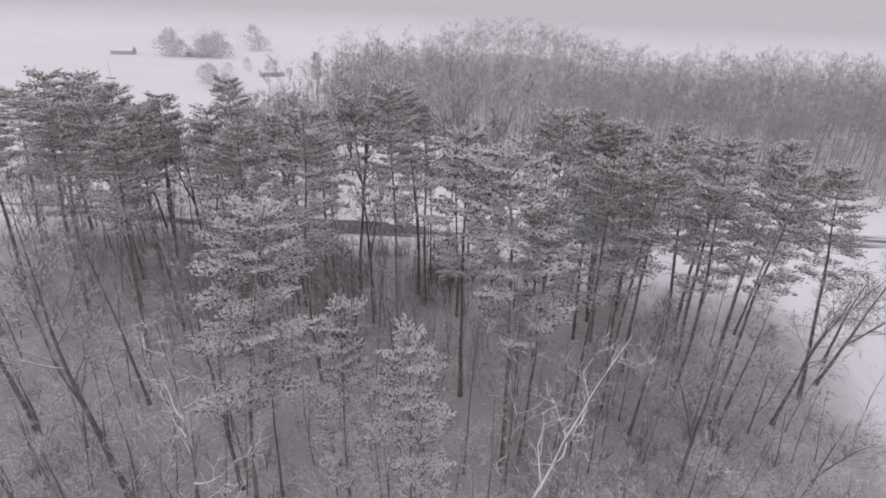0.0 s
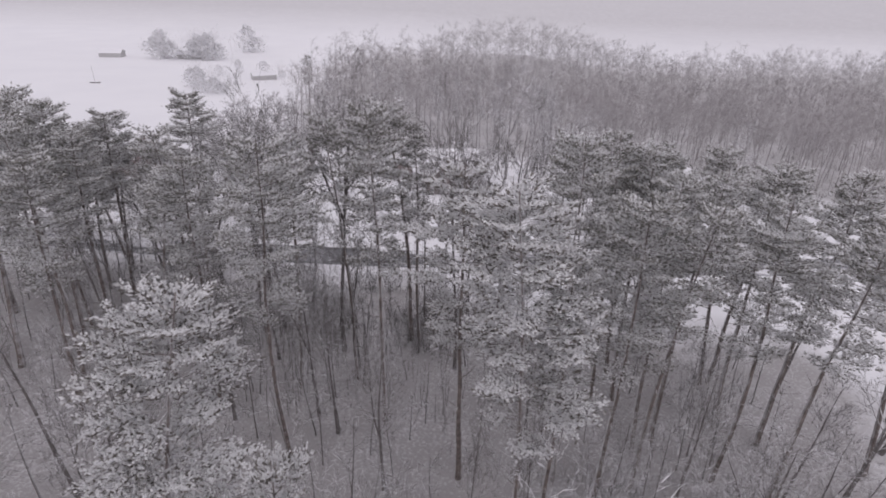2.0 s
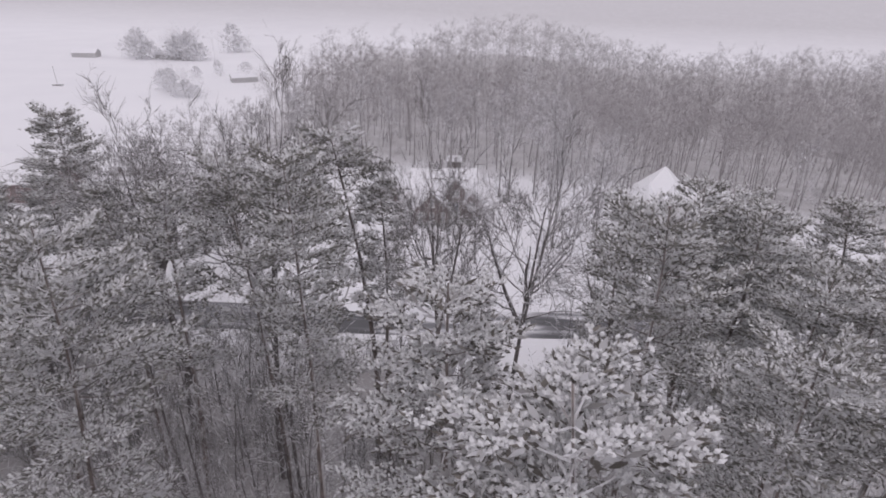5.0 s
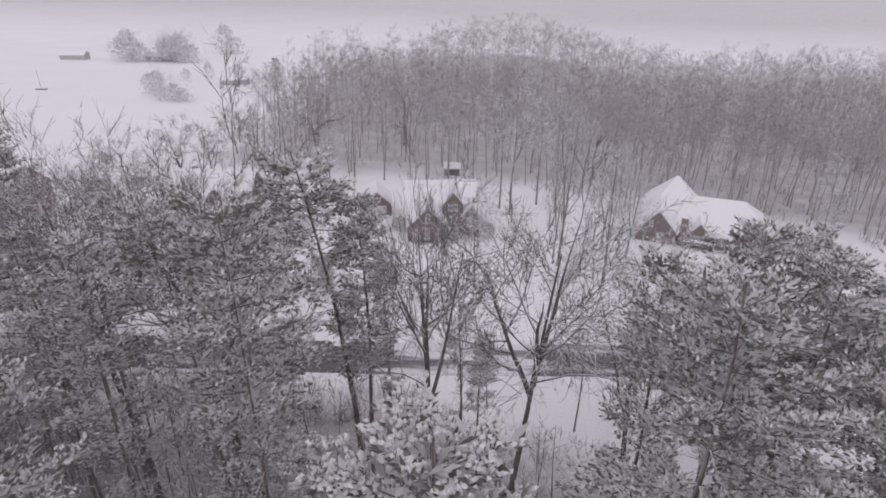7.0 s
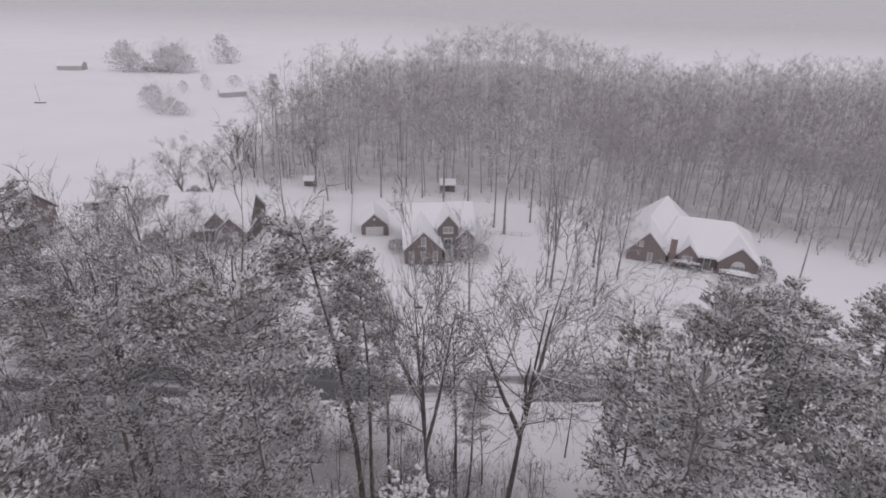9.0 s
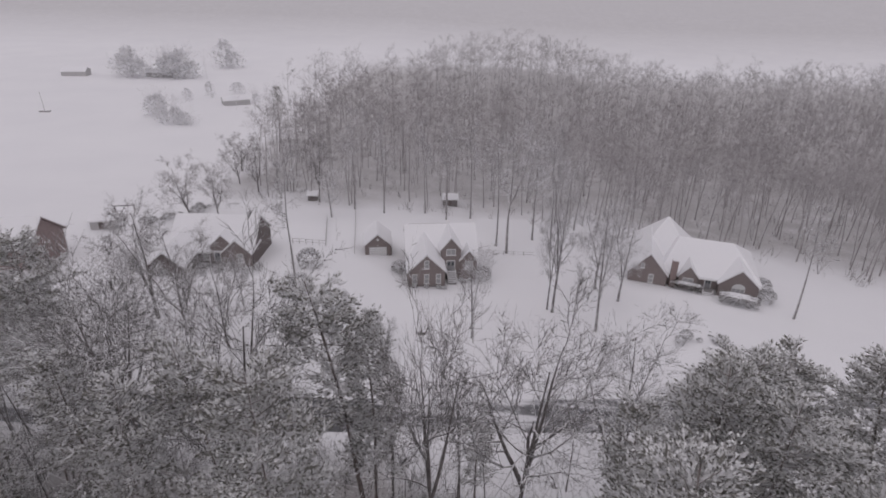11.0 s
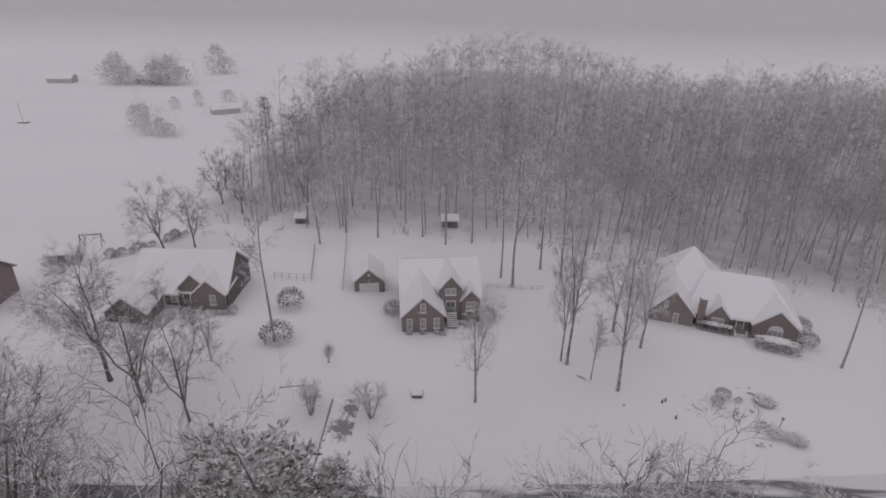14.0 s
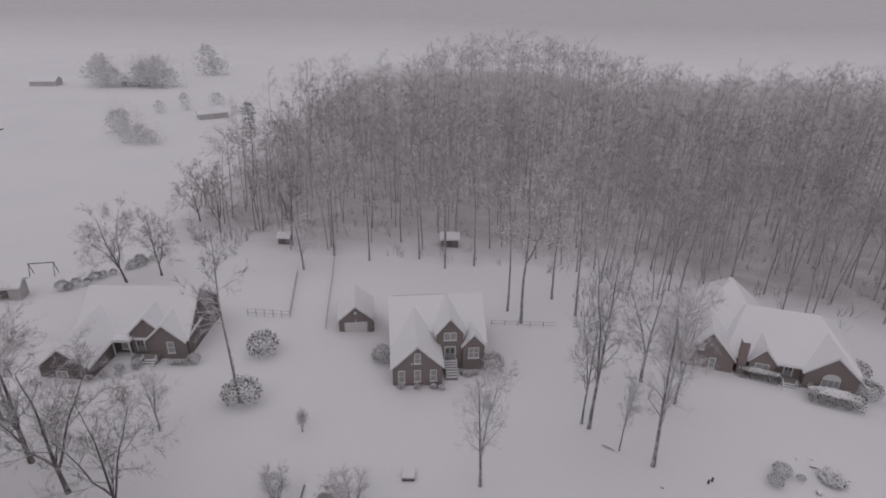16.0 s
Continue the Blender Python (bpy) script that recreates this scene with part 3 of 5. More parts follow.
            tuft(b[-1], unit(d + up * 0.3), load)
        z += rng.uniform(0.031, 0.054) * (1.15 if s < 0.3 else 1.0 if s < 0.6 else 0.62)
    pine_tips.append(stem[-1])
    return trunk, bough, needles, snow


standing = set()


def place_tree(thing, x, y, s, turn, wide=1.0, lean=(0, 0)):
    m = pose(x, y, ground_z(x, y) - 0.1, lean[0], lean[1]) @ pose(0, 0, 0, 0, 0, turn)
    if thing.name in standing:
        ob = copy_thing(thing, m)
    else:
        standing.add(thing.name)
        ob = thing
        ob.matrix_basis = m
    ob.scale = (s * wide, s * wide, s)
    return ob


def tree_thing(name, shapes, mats, names, label, category, group):
    root = new(name)
    for sh, mat, nm in zip(shapes, mats, names):
        ob = part(nm, sh.mesh(nm, mat), mat, root)
        if nm != "trunk":
            tagged(ob, kind="stuff")
    return tagged(root, label, category, group)


PINE_LABEL = "tall pine with bare trunk and snow-laden crown in the woods"
PINES = []
PINE_PARTS = ("trunk", "branching", "foliage", "snow_load")
for seed, reach, base in ((1, 2.6, 0.62), (2, 3.0, 0.57), (3, 2.2, 0.57), (4, 3.0, 0.54), (5, 2.5, 0.60)):
    PINES.append(tree_thing("pine_tree", pine_shapes(seed, 30.0, base, reach), (M_PINEBARK, M_BOUGH, M_NEEDLE, M_TUFT), PINE_PARTS, PINE_LABEL, "tree", "pines in the woods"))
for seed, reach, base in ((6, 2.7, 0.55), (7, 3.2, 0.52)):
    PINES.append(tree_thing("pine_tree", pine_shapes(seed, 30.0, base, reach, True), (M_PINEBARK, M_BOUGH, M_NEEDLE_BROWN, M_TUFT), PINE_PARTS, "pine with crown plastered thick with white snow clumps", "tree", "pines in the woods"))
for seed, reach, base in ((8, 3.6, 0.52), (9, 3.4, 0.54)):
    PINES.append(tree_thing("pine_tree", pine_shapes(seed, 30.0, base, reach, False, (0.7, 1.0)), (M_PINEBARK, M_BOUGH, M_NEEDLE, M_TUFT), PINE_PARTS, "broad old pine with a snow-laden domed crown", "tree", "pines in the woods"))
BARES = []
TREE_PARTS = ("trunk", "branching")
for seed, spread, first, stems in ((11, 0.28, 0.46, 2), (12, 0.26, 0.50, 1), (13, 0.28, 0.38, 2), (14, 0.22, 0.54, 1)):
    BARES.append(tree_thing("bare_tree", branching_shapes(seed, 25.0, spread, first, 12 // stems + 4, 7, 7, 3, 0.0125, stems, 0.036), (M_BARK, M_TWIG), TREE_PARTS, "leafless broadleaf tree with snow along its dark limbs", "tree", "bare trees"))
BARES.append(tree_thing("bare_tree", crooked_shapes(15, 25.0), (M_WHITEBARK, M_WHITEBARK), TREE_PARTS, "leafless tree with crooked limbs plastered white with snow", "tree", "bare trees"))
YARD_LABEL = "leafless yard tree with fine snow-dusted twigs"
BARES.append(tree_thing("yard_tree", branching_shapes(16, 25.0, 0.24, 0.26, 16, 6, 8, 6, 0.0135, 2, 0.026, 0.06, (0.5, 1.0), (0.12, 0.25)), (M_WHITEBARK, M_PALETWIG), TREE_PARTS, YARD_LABEL, "tree", "yard trees"))
BARES.append(tree_thing("yard_tree", branching_shapes(17, 25.0, 0.33, 0.20, 10, 7, 9, 5, 0.0135, 3, 0.036, 0.04, (0.55, 1.1), (0.25, 0.5)), (M_BARK, M_TWIG), TREE_PARTS, YARD_LABEL, "tree", "yard trees"))

domed = branching_shapes(18, 25.0, 0.30, 0.62, 7, 6, 8, 3, 0.0135, 4, 0.034, 0.05)
BARES.append(tree_thing("bare_tree", domed, (M_BARK, M_BRUSH), TREE_PARTS, "tall forked leafless tree with a clear trunk and domed crown", "tree", "bare trees"))

for seed, spread, first, stems in ((19, 0.26, 0.42, 2), (20, 0.22, 0.5, 1)):
    BARES.append(tree_thing("bare_tree", branching_shapes(seed, 25.0, spread, first, 12 // stems + 4, 6, 7, 3, 0.011, stems, 0.055), (M_TRUNK, M_PALETWIG), TREE_PARTS, "tall leafless tree, fine snow-dusted twigs paled for haze, before the woods", "tree", "bare trees"))

BARES.append(tree_thing("bare_tree", branching_shapes(21, 25.0, 0.32, 0.22, 8, 7, 8, 4, 0.010, 4, 0.042, 0.05), (M_BARK, M_PALETWIG), TREE_PARTS, "broad leafless tree with a crown of pale twigs by the road", "tree", "bare trees"))


def plant_pines(*spots):
    """Each spot: x, y and level of the top, kind, width."""
    for x, y, top, kind, wide in spots:
        s = (top - ground_z(x, y)) / 30.0
        turn = (47 * x + 13 * y) % 360
        tip, c, n = pine_tips[int(kind)] * wide * 1.3, math.cos(radians(turn)), math.sin(radians(turn))
        place_tree(PINES[int(kind)], x - tip[0] * c + tip[1] * n, y - tip[0] * n - tip[1] * c, s, turn, wide / s * 1.3)


# pines on the near slope
plant_pines(
    (5.2, 0.7, 40.4, 6, 1.3), (-2.3, -26.3, 35.2, 5, 0.75), (-7.4, -22, 34.8, 5, 0.65), (-15.2, -13, 38.2, 6, 1.1), (17.5, 7.5, 37, 7, 1),
    (10, 0.2, 34.5, 2, 0.9), (37, 5, 36.5, 0, 1),
)
# pines towards the open field
plant_pines(
    (23, 30.4, 35.8, 8, 1), (22.6, 24.5, 36.9, 8, 1), (36.5, 23.6, 35.4, 7, 1), (42.1, 17.9, 36.4, 0, 1.1), (24.5, 34.3, 33.2, 3, 1.1),
    (27.1, 33.1, 34.5, 0, 1), (23.4, 16.9, 35.7, 7, 1), (31.5, 11, 36.5, 8, 1), (40.5, 27.5, 34.5, 4, 1), (33.5, 32.5, 35, 1, 1),
    (47, 14.5, 35, 1, 1), (29, 19.5, 36.2, 4, 1), (19, 26.8, 37.8, 0, 0.9), (23.2, 6, 37.4, 4, 0.9),
)
# pines above the middle of the road
plant_pines(
    (-5.6, 34.4, 36, 2, 0.85), (12.8, 16, 40.2, 7, 1), (1.1, 7.6, 39.6, 5, 1.1), (12.2, 22.8, 37.9, 2, 0.75), (-9.3, 32.6, 40.1, 4, 1.1),
    (-17.4, 9.1, 40.8, 8, 1), (-19.2, 24.2, 36.7, 2, 1), (-15.2, 24.3, 40.1, 4, 0.8), (4.6, 40.3, 20.5, 2, 0.5), (-9.4, 20.3, 41.6, 1, 0.95),
)
# pines of the dense stand
plant_pines(
    (-39.3, 44.2, 37.5, 1, 1), (-48.8, 39, 35, 0, 1.1), (-27.5, 15.5, 36.7, 0, 1), (-36, 26.5, 36.2, 3, 1), (-45, 25.5, 36, 1, 1),
    (-50.5, 21.5, 39.5, 3, 1.15), (-58, 33.5, 39.5, 1, 1.2), (-41, 11.5, 37.2, 0, 1), (-62, 16.5, 38, 4, 1.2), (-26.8, 29, 35, 2, 0.9),
    (-64.5, 35.5, 38.8, 3, 1.2), (-52, 31.5, 38, 0, 1.1), (-57.5, 26.5, 36, 1, 1.2), (-32, 20.5, 33, 4, 1), (-64.5, 215, 17.5, 2, 0.8),
    (-54, 45, 33, 4, 1), (-70, 47, 31, 3, 1.1), (-61, 49, 28, 1, 1), (-54, 50, 27, 3, 0.9), (-47, 50, 28, 0, 0.9), (-78, 46, 34, 1, 1.2), (-68, 24, 37, 0, 1.1),
)

def plant_bare(*spots):
    """Each spot: x, y, height, kind, width, lean to the side."""
    for x, y, h, kind, wide, lean in spots:
        turn = (61 * x + 29 * y) % 360
        place_tree(BARES[int(kind)], x, y, h / 25.0, turn, wide, (0, lean))


# bare trees near slope
plant_bare(
    (-30, -23, 19, 1, 0.8, -5), (-41, -17, 24, 0, 0.8, -6), (-26, -3, 24, 3, 0.7, -3), (31, -16, 15, 1, 1.1, 8), (39, -8, 16, 0, 1.1, 8),
    (-32.5, -13, 34, 0, 0.85, -9), (-22, -10, 30, 1, 0.7, -4), (-17.5, -10.3, 22, 3, 0.6, -3), (-48.6, -4, 30, 2, 0.8, -8), (-29, -11.8, 17, 4, 0.7, -6),
    (-18.3, -27.4, 34, 4, 0.85, -1), (-11.4, -10.4, 16, 1, 0.6, 0), (-6.4, 6.2, 19, 0, 0.9, -1), (-55, -8, 26, 1, 0.9, -6), (-38, 2, 26, 3, 0.7, -4),
)
# bare trees towards the field
plant_bare(
    (4.6, -22, 32, 4, 1.0, 17), (24, -22, 17, 4, 1.3, 28), (5.2, -14.7, 30, 4, 0.6, 2), (7.2, -6.4, 24, 3, 0.5, 3), (2.4, -5.2, 24, 3, 0.45, 1), (44.5, 8, 22, 0, 1, 10),
    (55.6, 18, 24, 2, 1, 12), (36.1, 6, 20, 1, 0.9, 6), (52, 3, 14, 4, 1.4, 8), (0.9, 28, 38.5, 7, 0.5, 0), (6.9, 32.6, 36.2, 7, 0.8, 0),
    (48, 30, 20, 1, 1, 5), (60, 24, 17, 0, 1.3, 5), (16, 1, 18, 1, 0.8, 3), (24, 4, 20, 3, 0.8, 4), (28, -4, 20, 2, 1, 6),
)
# bare trees above the road
plant_bare(
    (-4.2, 40, 25, 3, 0.6, 0), (2.9, 40, 25, 3, 0.5, 1), (20.6, 45, 26.4, 10, 1.1, 0), (31.5, 50, 15, 10, 1.2, 3),
    (-38, 44, 27, 2, 0.9, -4), (-46, 42, 26, 0, 0.9, -3),
)
# bare trees among the pines
plant_bare(
    (-26, 15, 24, 1, 0.7, -3), (-40, 17.6, 25, 3, 0.7, -3), (-16, 17, 22, 0, 0.8, -2), (-12.5, 27, 25, 0, 0.7, -4),
    (-24, 27.4, 24, 1, 0.7, -3), (-15.3, 30.7, 39.2, 7, 0.72, 0), (-25.3, 35, 35.8, 7, 0.8, 0), (-28, 38, 33, 7, 0.75, 0), (-13, 14, 20, 3, 0.7, 0),
)

# trees round the low house and the field
plant_bare(
    (-26.8, 152.5, 29, 9, 0.75, 0), (-46.4, 77.5, 20, 6, 1.2, -6), (-40, 73.7, 18, 6, 1.15, -6), (-32.6, 70.8, 16.5, 6, 0.9, -6), (-27.2, 91, 26, 9, 0.85, -3),
    (-34.7, 84, 9, 5, 1.4, -6), (-62.3, 128.4, 15.5, 6, 1.15, -8), (-57.8, 133.3, 13.5, 6, 1.15, 0), (-66, 172, 13, 6, 1.2, 0), (-58, 165, 15, 6, 1.2, 0),
    (-70, 186, 13, 6, 1.2, 0), (-50, 168, 20, 8, 1, 0), (-38, 158, 20, 6, 0.9, 0), (-31, 141, 13, 5, 1.6, 0), (-54, 66, 13, 6, 1.1, -6),
    (-24.5, 53.5, 14, 5, 1.2, 0),
)
# trees in the yards of the brick houses
plant_bare(
    (4.7, 78, 16, 5, 0.95, 0), (26, 83, 24, 5, 0.85, 0), (19.6, 90.1, 29, 5, 0.7, 0), (18.8, 91, 21, 5, 0.6, 0), (22.5, 85.7, 12, 5, 0.7, 0),
    (30.2, 103, 18, 5, 1.2, 0), (66.5, 95, 24, 9, 0.8, 0), (33.5, 97.5, 17, 5, 1.1, 0),
)
# tall trees before the woods
plant_bare(
    (13.4, 120.2, 31, 8, 1.05, 0), (11.3, 125, 27, 9, 0.8, 0), (20.9, 133, 25, 9, 0.9, 0), (24.1, 125, 30, 8, 0.85, 0), (5.7, 151, 27, 9, 0.8, 0),
    (-1, 148, 26, 9, 0.8, 0), (-7.1, 154, 27, 8, 0.75, 0), (-18.3, 150, 27, 9, 0.75, 0),
)


# ---- woods behind the houses ----
def scatter_mesh(name, templates, spots, mat):
    """Joins many simple trees into one mesh. Spots: x, y, scale, turn, kind."""
    vs, fs, at = [], [], 0
    for x, y, s, turn, kind in spots:
        v, f = templates[kind]
        c, n = math.cos(turn), math.sin(turn)
        r = np.stack((v[:, 0] * c - v[:, 1] * n, v[:, 0] * n + v[:, 1] * c, v[:, 2]), 1) * s
        r += (x, y, ground_z(x, y))
        vs.append(r)
        fs.append(f + at)
        at += len(v)
    v, f = np.concatenate(vs), np.concatenate(fs)
    me = bpy.data.meshes.new(name)
    me.vertices.add(len(v))
    me.vertices.foreach_set("co", v.astype(np.float32).ravel())
    me.loops.add(f.size)
    me.loops.foreach_set("vertex_index", f.astype(np.int32).ravel())
    me.polygons.add(len(f))
    me.polygons.foreach_set("loop_start", np.arange(0, f.size, 4, dtype=np.int32))
    me.update(calc_edges=True)
    me.materials.append(mat)
    return new(name, me)


def template(trunk, crown):
    v = np.array(trunk.v + crown.v)
    k = len(trunk.v)
    return v, np.array(trunk.f + [tuple(i + k for i in f) for f in crown.f])


def in_woods(x, y):
    left = -64 + 0.05 * (y - 170) if y < 260 else -58 - 0.35 * (y - 260)
    front = 156 if x < 12 else 156 - (x - 12) * 0.75 if x < 42 else 133 - 0.12 * (x - 42)
    if x > 75:
        front = 129 - 0.6 * (x - 75)
    return x > left and y > front


mid = [template(*bare_shapes(30 + k, 27.0, 0.36, 0.40 + 0.05 * k, 12, 5, 7, 0.0070, k % 2 == 1, (5, 3, 3), 0.05, True)) for k in range(5)]
far = [template(*bare_shapes(40 + k, 26.0, 0.40, 0.35, 9, 5, 5, 0.007, False, (3, 3, 3), 0.09, True)) for k in range(4)]
rng = np.random.default_rng(9)
near_spots, far_spots, hill_spots = [], [], []
for y in np.arange(90, 236, 7.6):
    for x in np.arange(-90, 230, 7.6):
        px, py = x + rng.normal(0, 3.6), y + rng.normal(0, 3.6)
        if in_woods(px, py) and abs(px) < 30 + (py + 30) * 0.85 and rng.random() < 0.9:
            spot = (px, py, rng.uniform(0.66, 1.02) + 0.28 * noise.noise((px * 0.04, py * 0.04, 7)), rng.uniform(0, 6.28))
            if py < 188:
                near_spots.append((*spot, int(rng.integers(0, 5))))
            else:
                far_spots.append((*spot, int(rng.integers(0, 4))))
for y in np.arange(236, 300, 8.0):
    for x in np.arange(-90, 280, 8.0):
        px, py = x + rng.normal(0, 2.2), y + rng.normal(0, 2.2)
        if in_woods(px, py) and abs(px) < 30 + (py + 30) * 0.85:
            far_spots.append((px, py, rng.uniform(0.65, 1.0), rng.uniform(0, 6.28), int(rng.integers(0, 4))))
for y in np.arange(300, 480, 11.0):
    for x in np.arange(-120, 360, 11.0):
        px, py = x + rng.normal(0, 3.2), y + rng.normal(0, 3.2)
        if ((px - 48) / 78) ** 2 + ((py - 375) / 100) ** 2 < 1 and py < 460 or (px > 110 and py < 405) or (py < 328 and px > -85 + 0.5 * (py - 300)):
            hill_spots.append((px, py, rng.uniform(0.8, 1.2), rng.uniform(0, 6.28), int(rng.integers(0, 4))))
# these woods carry their haze in M_WOODS and M_HILL
tagged(scatter_mesh("woodland", mid, near_spots, M_WOODS), "dense leafless woods dusted with snow, haze painted in, behind the houses", "woods", kind="stuff")
tagged(scatter_mesh("far_woodland", far, far_spots, M_WOODS), "far leafless woods dusted with snow, haze painted in", "woods", kind="stuff")
tagged(scatter_mesh("hill_woodland", far, hill_spots, M_HILL), "distant snow-dusted woods on the hill, haze painted in", "woods", kind="stuff")


# ---- undergrowth ----
def brush_shape(seed, height, stems):
    rng = np.random.default_rng(seed)
    sh = Shape()
    for _ in range(stems):
        d = unit(np.array((rng.normal(0, 0.45), rng.normal(0, 0.45), 1.0)))
        st = limb(rng, np.array((rng.normal(0, 0.3), rng.normal(0, 0.3), -0.2)), d, height * rng.uniform(0.5, 1.1), 3, 0.12, 0.05)
        sh.tube(st, [0.028, 0.022, 0.016, 0.008], 3)
        for _ in range(3):
            p, e = along(st, rng.uniform(0.25, 1.0))
            td = unit(aside(rng, e, rng.uniform(0.3, 0.9)))
            sh.blade(p, td, height * rng.uniform(0.15, 0.4), 0.03, unit(np.cross(td, rng.normal(0, 1, 3))))
    return sh


def as_template(sh):
    return np.array(sh.v), np.array(sh.f)


brush = [as_template(brush_shape(60 + k, 2.4, 6)) for k in range(5)]
sapling = [template(*bare_shapes(70 + k, 12.0, 0.20, 0.35, 9, 3, 4, 0.006, False, (4, 3, 3), 0.03, True)) for k in range(4)]
rng = np.random.default_rng(21)
brush_spots, sapling_spots, edge_spots = [], [], []
for _ in range(1000):
    x, y = rng.uniform(-72, 62), rng.uniform(-48, 46)
    if x < 58 - 0.5 * max(0, y):
        brush_spots.append((x, y, rng.uniform(0.5, 1.5), rng.uniform(0, 6.28), int(rng.integers(0, 5))))
for _ in range(800):
    x, y = rng.uniform(-50, 1), rng.uniform(30, 53)
    if noise.noise((x * 0.12, y * 0.12, 2)) > -0.15:
        brush_spots.append((x, y, rng.uniform(0.7, 1.7), rng.uniform(0, 6.28), int(rng.integers(0, 5))))
for _ in range(110):
    x, y = rng.uniform(-4, 14), rng.uniform(36, 49)
    brush_spots.append((x, y, rng.uniform(0.5, 1.3), rng.uniform(0, 6.28), int(rng.integers(0, 5))))
for _ in range(400):
    x, y = rng.uniform(8, 42), rng.uniform(-34, 10)
    brush_spots.append((x, y, rng.uniform(0.7, 1.7), rng.uniform(0, 6.28), int(rng.integers(0, 5))))
for _ in range(240):
    x, y = rng.uniform(-46, -10), rng.uniform(-42, -4)
    brush_spots.append((x, y, rng.uniform(0.7, 1.7), rng.uniform(0, 6.28), int(rng.integers(0, 5))))
for _ in range(110):
    x, y = rng.uniform(-70, 50), rng.uniform(-42, 49)
    sapling_spots.append((x, y, rng.uniform(0.6, 1.6), rng.uniform(0, 6.28), int(rng.integers(0, 4))))
for _ in range(150):
    x, y = rng.uniform(-34, 12), rng.uniform(16, 46)
    sapling_spots.append((x, y, rng.uniform(0.45, 0.95), rng.uniform(0, 6.28), int(rng.integers(0, 4))))
for _ in range(700):
    x, y = rng.uniform(-70, 150), rng.uniform(95, 225)
    if in_woods(x, y + 4):
        edge_spots.append((x, y, rng.uniform(0.6, 1.8), rng.uniform(0, 6.28), int(rng.integers(0, 5))))
understory = [template(*bare_shapes(160 + k, 14.0, 0.30, 0.28, 10, 5, 5, 0.0075, k == 1, (4, 3, 3), 0.034, True)) for k in range(3)]
understory_spots = []
for _ in range(190):
    x, y = rng.uniform(-66, 44), rng.uniform(-24, 44)
    if x < 0 or y < 34:
        understory_spots.append((x, y, rng.uniform(0.6, 1.25), rng.uniform(0, 6.28), int(rng.integers(0, 3))))
for _ in range(40):
    understory_spots.append((rng.uniform(-92, -36), rng.uniform(40, 52), rng.uniform(0.9, 1.4), rng.uniform(0, 6.28), int(rng.integers(0, 3))))
tagged(scatter_mesh("understory", understory, understory_spots, M_BRUSH), "slim bare trees crowded below the pines", "undergrowth", kind="stuff")
tagged(scatter_mesh("undergrowth", brush, brush_spots, M_BRUSH), "bare brush poking out of the thin snow in the woods", "undergrowth", kind="stuff")
tagged(scatter_mesh("saplings", sapling, sapling_spots, M_BARK), "slender bare saplings between the pines", "undergrowth", kind="stuff")
tagged(scatter_mesh("wood_edge_brush", brush, edge_spots, M_TWIG), "bare snow-dusted brush under the woods", "undergrowth", kind="stuff")


# ---- houses ----
def roof_parts(root, outline, axis, a, b, snow=0.26, over=0.35):
    """A pitched roof: the boarded roof with white edges, and the snow on it. Outline: eave, ridge, eave."""
    (p0, z0), (p1, z1), (p2, z2) = outline
    s0, s2 = (z1 - z0) / (p1 - p0), (z1 - z2) / (p2 - p1)
    e0, e2 = (p0 - over, z0 - over * s0), (p2 + over, z2 - over * s2)
    low = [e0, (p1, z1), e2]
    t = 0.16
    part("roof", prism(bmesh.new(), [low[0], low[1], low[2], (low[2][0], low[2][1] + t), (low[1][0], low[1][1] + t), (low[0][0], low[0][1] + t)], axis, a - over, b + over), M_TRIM, root, "boarded roof with white edges")
    bm = prism(bmesh.new(), [(e0[0] + 0.02, e0[1] + t + 0.004), (p1, z1 + t + 0.004), (e2[0] - 0.02, e2[1] + t + 0.004),
                             (e2[0] - 0.16, e2[1] + t + snow), (p1, z1 + t + snow * 0.92), (e0[0] + 0.16, e0[1] + t + snow)], axis, a - over + 0.03, b + over - 0.03)
    part("roof_snow", bm, M_SNOW, root, "thick smooth snow on the roof")


def gable_block(root, mat, u0, u1, v0, v1, eave, ridge, axis="y", depth=-2.5, peak=None):
    """Walls with two gables under a pitched roof. axis: the way the ridge runs."""
    if axis == "y":
        mid = peak if peak is not None else (u0 + u1) / 2
        out = [(u0, depth), (u1, depth), (u1, eave), (mid, ridge), (u0, eave)]
        part("wall", prism(bmesh.new(), out, "y", v0, v1), mat, root)
        roof_parts(root, [(u0, eave), (mid, ridge), (u1, eave)], "y", v0, v1)
    else:
        mid = peak if peak is not None else (v0 + v1) / 2
        out = [(v0, depth), (v1, depth), (v1, eave), (mid, ridge), (v0, eave)]
        part("wall", prism(bmesh.new(), out, "x", u0, u1), mat, root)
        roof_parts(root, [(v0, eave), (mid, ridge), (v1, eave)], "x", u0, u1)


